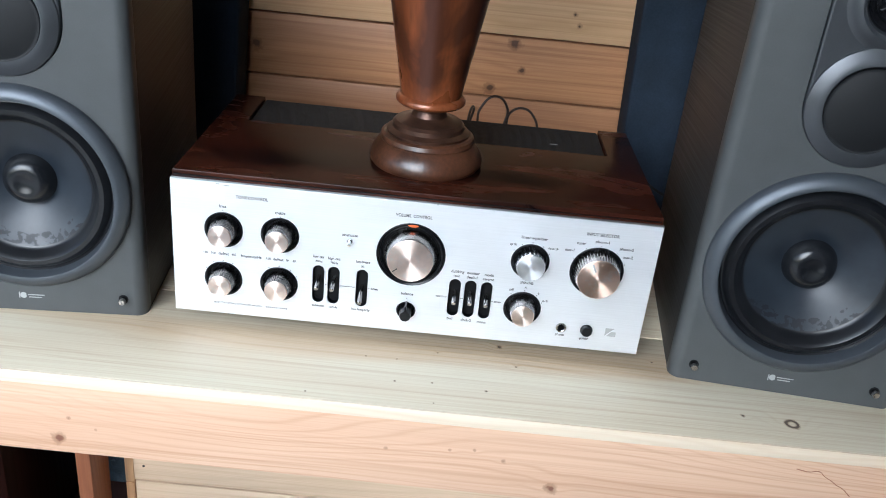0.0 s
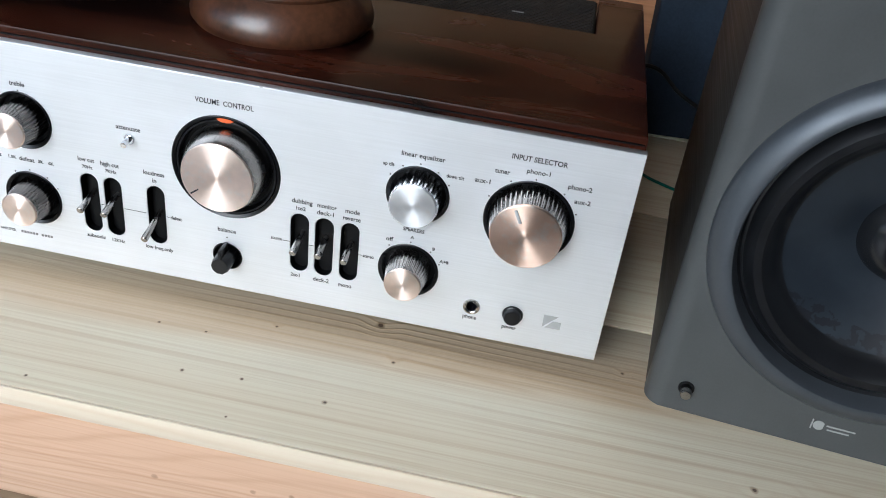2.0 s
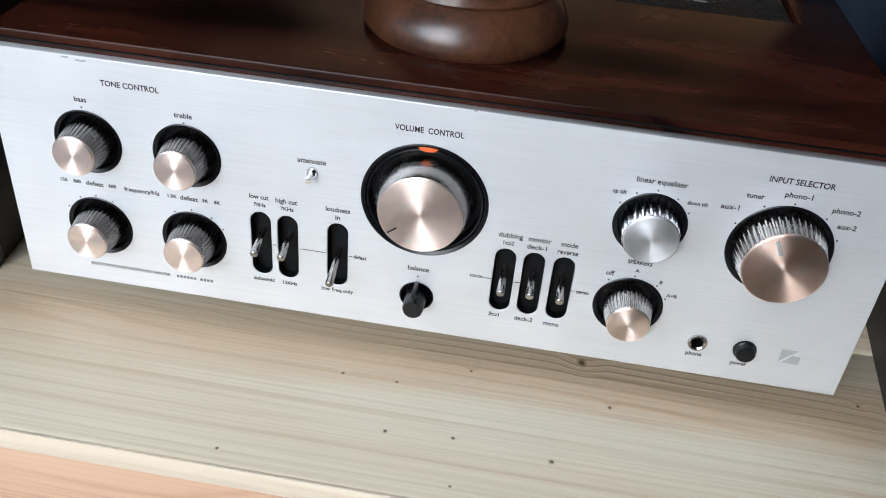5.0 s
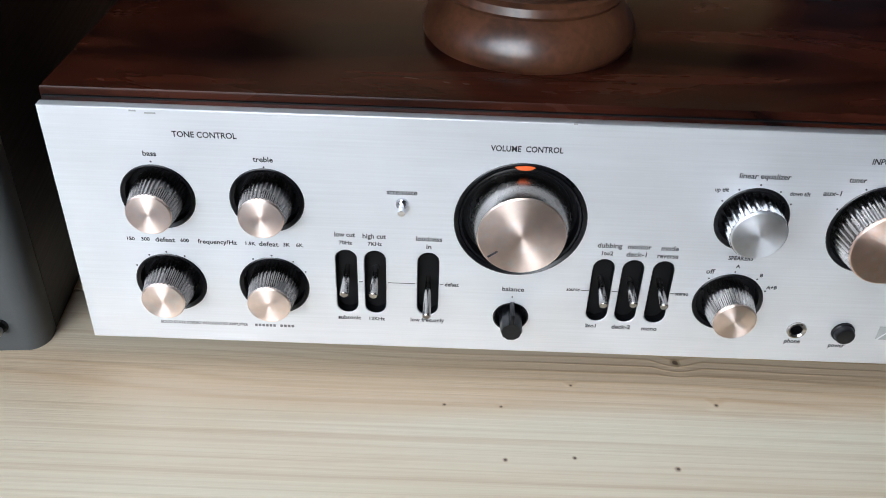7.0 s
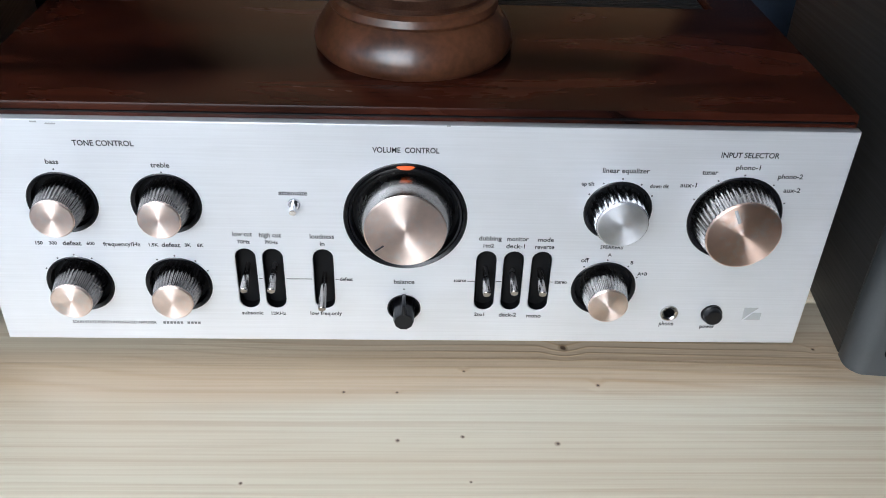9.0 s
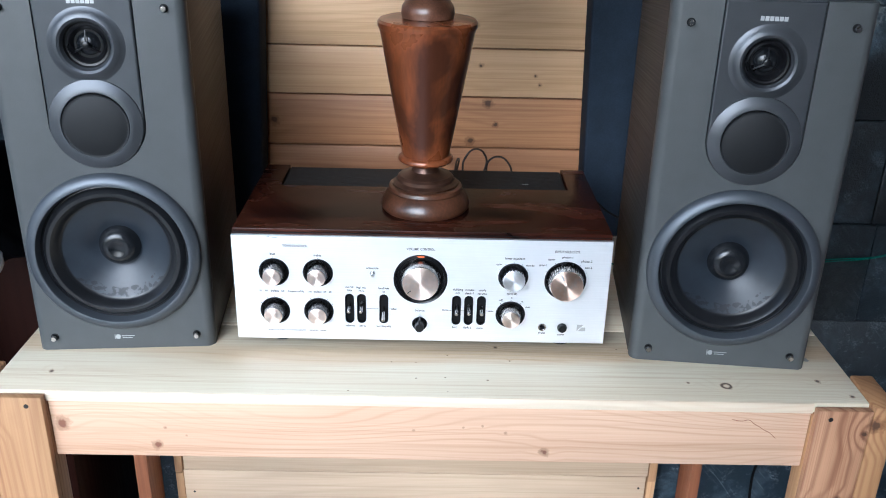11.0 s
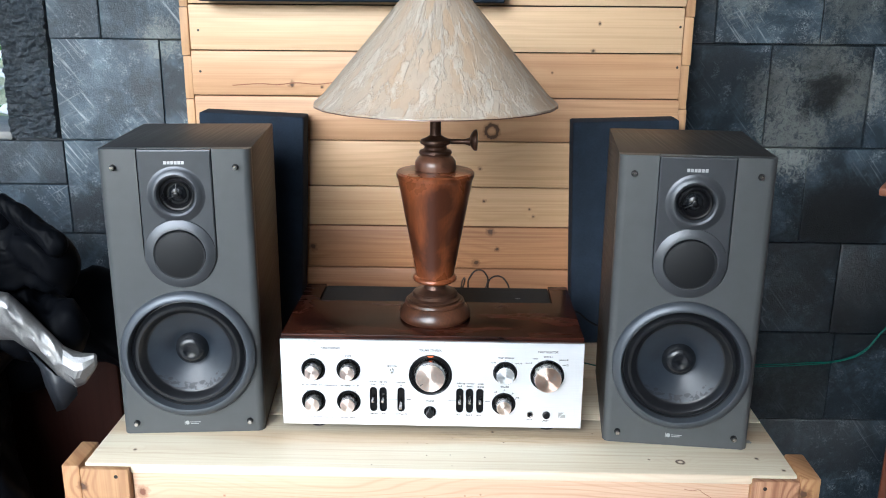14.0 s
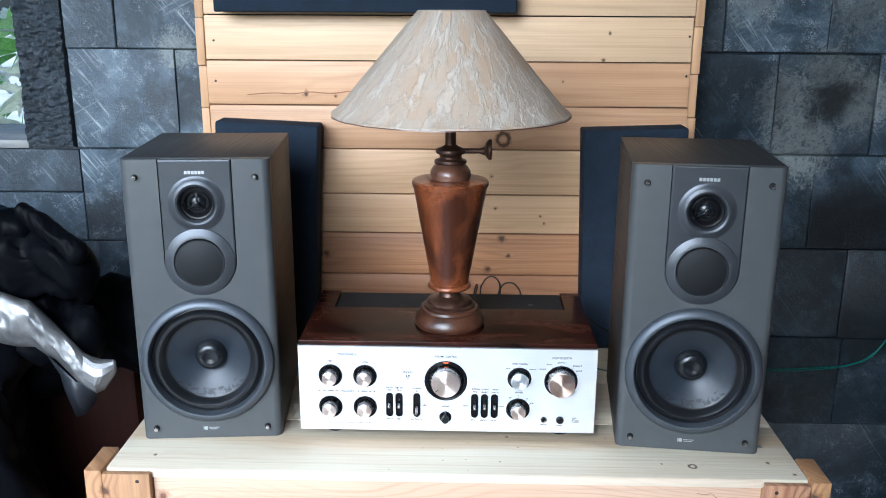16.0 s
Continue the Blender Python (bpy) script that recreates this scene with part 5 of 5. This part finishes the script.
# ---------------------------------------------------------------- covered things beside the table
chest = thing("wooden_chest", -1.05, 0.42, FLOOR, "dark red-brown wooden chest under black plastic", "chest")
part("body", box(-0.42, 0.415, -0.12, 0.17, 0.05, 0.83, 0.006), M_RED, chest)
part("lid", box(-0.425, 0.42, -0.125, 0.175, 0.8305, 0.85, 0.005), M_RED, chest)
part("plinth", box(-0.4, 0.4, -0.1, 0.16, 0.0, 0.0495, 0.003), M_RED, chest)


def ridged(q, octaves=4):
    """Sharp-crested folds."""
    total, amp = 0.0, 1.0
    for _ in range(octaves):
        total += amp * (0.5 - 2.0 * abs(noise.noise(q)))
        q = q * 2.1 + Vector((3.7, 1.3, 5.1))
        amp *= 0.48
    return total


def plastic_cover():
    """A black sheet heaped in folds: a bulk, an upper lobe with a crest, and a long hanging drop."""
    cover = thing("plastic_cover", -0.95, 0.2, 0.55, "crumpled black plastic sheet heaped over the chest", "plastic sheet")
    # start, end, radius at start and end, depth share, fold height, fold pitch
    folds = [("bulk", (-1.3, 0.34, 0.78), (-0.82, 0.3, 0.78), 0.2, 0.14, 0.8, 0.03, 4.0),
             ("upper_lobe", (-1.2, 0.2, 0.95), (-0.67, 0.14, 0.945), 0.085, 0.055, 0.9, 0.026, 8.0),
             ("crest_fold", (-0.728, 0.125, 1.055), (-0.635, 0.1, 0.985), 0.012, 0.02, 1.0, 0.007, 15.0),
             ("back_fold", (-1.1, 0.19, 1.005), (-0.75, 0.15, 1.015), 0.05, 0.028, 1.0, 0.018, 10.0),
             ("side_fold", (-0.9, 0.2, 0.85), (-0.675, 0.14, 0.815), 0.09, 0.06, 0.8, 0.024, 8.0),
             ("rear_drop", (-1.2, 0.34, 0.78), (-0.58, 0.33, 0.765), 0.11, 0.095, 0.7, 0.02, 6.0),
             ("front_drop", (-0.93, 0.13, 0.8), (-1.04, 0.09, 0.2), 0.2, 0.26, 0.5, 0.045, 4.5)]
    for name, a, b, ra, rb, deep, height, pitch in folds:
        a, b = Vector(a), Vector(b)
        axis = (b - a)
        n, m = 72, 64
        up = Vector((0, 0, 1)) if abs(axis.normalized().z) < 0.7 else Vector((1, 0, 0))
        side = axis.cross(up).normalized()
        up = side.cross(axis).normalized()
        bm = bmesh.new()
        rows = []
        for k in range(m + 1):
            t = -1 + 2 * k / m
            f = min(1, max(0, (t + 0.75) / 1.5))
            cap = 1.0 if abs(t) < 0.75 else math.sqrt(max(0.0, 1 - ((abs(t) - 0.75) / 0.25) ** 2))
            r = (ra + (rb - ra) * f) * max(cap, 0.02)
            c = a + axis * f + axis.normalized() * (0 if abs(t) < 0.75 else (t - math.copysign(0.75, t)) * 4 * (rb if t > 0 else ra))
            row = []
            for i in range(n):
                w = 2 * math.pi * i / n
                d = up * math.sin(w) + side * math.cos(w) * deep
                p = c + d * r
                p += d * height * max(cap, 0.15) * ridged(Vector((p.x * pitch * 1.5 + p.z * pitch * 0.8, p.y * pitch, p.z * pitch * 0.45 + a.x * 7)), 3)
                row.append(bm.verts.new(p - Vector((-0.95, 0.2, 0.55))))
            rows.append(row)
        for u, v in zip(rows, rows[1:]):
            for i in range(n):
                j = (i + 1) % n
                bm.faces.new((u[i], u[j], v[j], v[i]))
        bm.faces.new(rows[0])
        bm.faces.new(rows[-1])
        finish(name, bm, M_SHEET, cover, angle=55)


plastic_cover()


def foil_bag():
    bag = thing("foil_bag", -0.7, 0.1, 0.74, "crumpled silver foil bag lying on black plastic", "foil bag")
    spine = [((-0.86, 0.09, 0.9), 0.05), ((-0.77, 0.085, 0.872), 0.046), ((-0.715, 0.08, 0.864), 0.043), ((-0.68, 0.08, 0.834), 0.035), ((-0.645, 0.08, 0.793), 0.036), ((-0.632, 0.08, 0.782), 0.032)]
    tip = [((-0.634, 0.079, 0.782), 0.033), ((-0.615, 0.078, 0.77), 0.033), ((-0.6, 0.078, 0.772), 0.028), ((-0.58, 0.079, 0.786), 0.015), ((-0.572, 0.08, 0.791), 0.003)]
    for name, line, n, steps, mat, label in (("sleeve", spine, 40, 12, M_FOIL, "crumpled silver foil"), ("corner", tip, 14, 2, M_FOIL, "bright creased foil corner")):
        bm = bmesh.new()
        rings = []
        for (a, wa), (b, wb) in zip(line, line[1:]):
            for s in range(steps):
                f = s / steps
                c, w = Vector(a).lerp(Vector(b), f), wa + (wb - wa) * f
                ring = []
                for i in range(n):
                    t = 2 * math.pi * (i + 0.35) / n
                    q = Vector((c.x * 15, t * 0.9, c.z * 15))
                    k = 1 + 0.3 * ridged(Vector((c.x * 16, t * 0.8, c.z * 16)), 3)
                    ring.append(bm.verts.new(c - Vector((-0.7, 0.1, 0.74)) + Vector((0.2 * w * math.cos(t), -0.5 * w * math.cos(t) * k, w * math.sin(t) * (1 + 0.1 * noise.noise(q * 1.7))))))
                rings.append(ring)
        for a, b in zip(rings, rings[1:]):
            for i in range(n):
                j = (i + 1) % n
                if (i + len(a)) % 2:
                    bm.faces.new((a[i], a[j], b[j]))
                    bm.faces.new((a[i], b[j], b[i]))
                else:
                    bm.faces.new((a[i], a[j], b[i]))
                    bm.faces.new((a[j], b[j], b[i]))
        bm.faces.new(rings[0])
        bm.faces.new(rings[-1])
        ob = finish(name, bm, mat, bag, label, angle=40 if name == "sleeve" else 10)
    film = bmesh.new()
    pts = [(-0.7, 0.082, 0.81), (-0.675, 0.076, 0.772), (-0.672, 0.08, 0.739), (-0.658, 0.082, 0.688), (-0.64, 0.078, 0.695), (-0.618, 0.082, 0.72), (-0.615, 0.08, 0.755), (-0.645, 0.068, 0.762)]
    vs = [film.verts.new(Vector(p) - Vector((-0.7, 0.1, 0.74))) for p in pts]
    for tri in ((0, 1, 7), (1, 2, 7), (2, 3, 7), (3, 4, 7), (4, 5, 7), (5, 6, 7)):
        film.faces.new([vs[i] for i in tri])
    ob = finish("film_flap", film, M_FILM, bag, "smoky clear plastic flap", angle=10)
    md = ob.modifiers.new("thickness", "SOLIDIFY")
    md.thickness = 0.001
    return bag


foil_bag()

# armchair at the other side, seen by its arm and leg
chair = thing("armchair", 1.136, 0.19, FLOOR, "red-brown wooden armchair beside the stone wall", "armchair", rz=-32)
for s in (-1, 1):
    x = s * 0.265
    part("armrest", box(x - 0.045, x + 0.045, -0.3, 0.25, 1.176, 1.19, 0.003), M_REDTOP, chair, "lighter red-brown flat armrest")
    for y0 in (-0.22, 0.2):
        part("leg", box(x - s * 0.04 - 0.022, x - s * 0.04 + 0.03, y0 - 0.024, y0 + 0.024, 0, 1.1755, 0.005), M_CHAIR, chair)
part("seat", box(-0.2, 0.19, -0.26, 0.2, 0.45, 0.5, 0.01), M_CHAIR, chair)
part("backrest", box(-0.19, 0.19, -0.26, -0.225, 0.5005, 1.2, 0.01), M_CHAIR, chair)

# small wood chip lying beside the loudspeaker
bm = box(0.5035, 0.5165, -0.011, -0.003, T, T + 0.0016, 0.0005, 1)
for v in bm.verts:
    v.co += Vector((rng.uniform(-1, 1) * 0.0018, rng.uniform(-1, 1) * 0.0014, 0))
chip = finish("wood_chip", bm, M_SILL)
tagged(chip, "small pale chip lying on the table beside a loudspeaker", "chip")
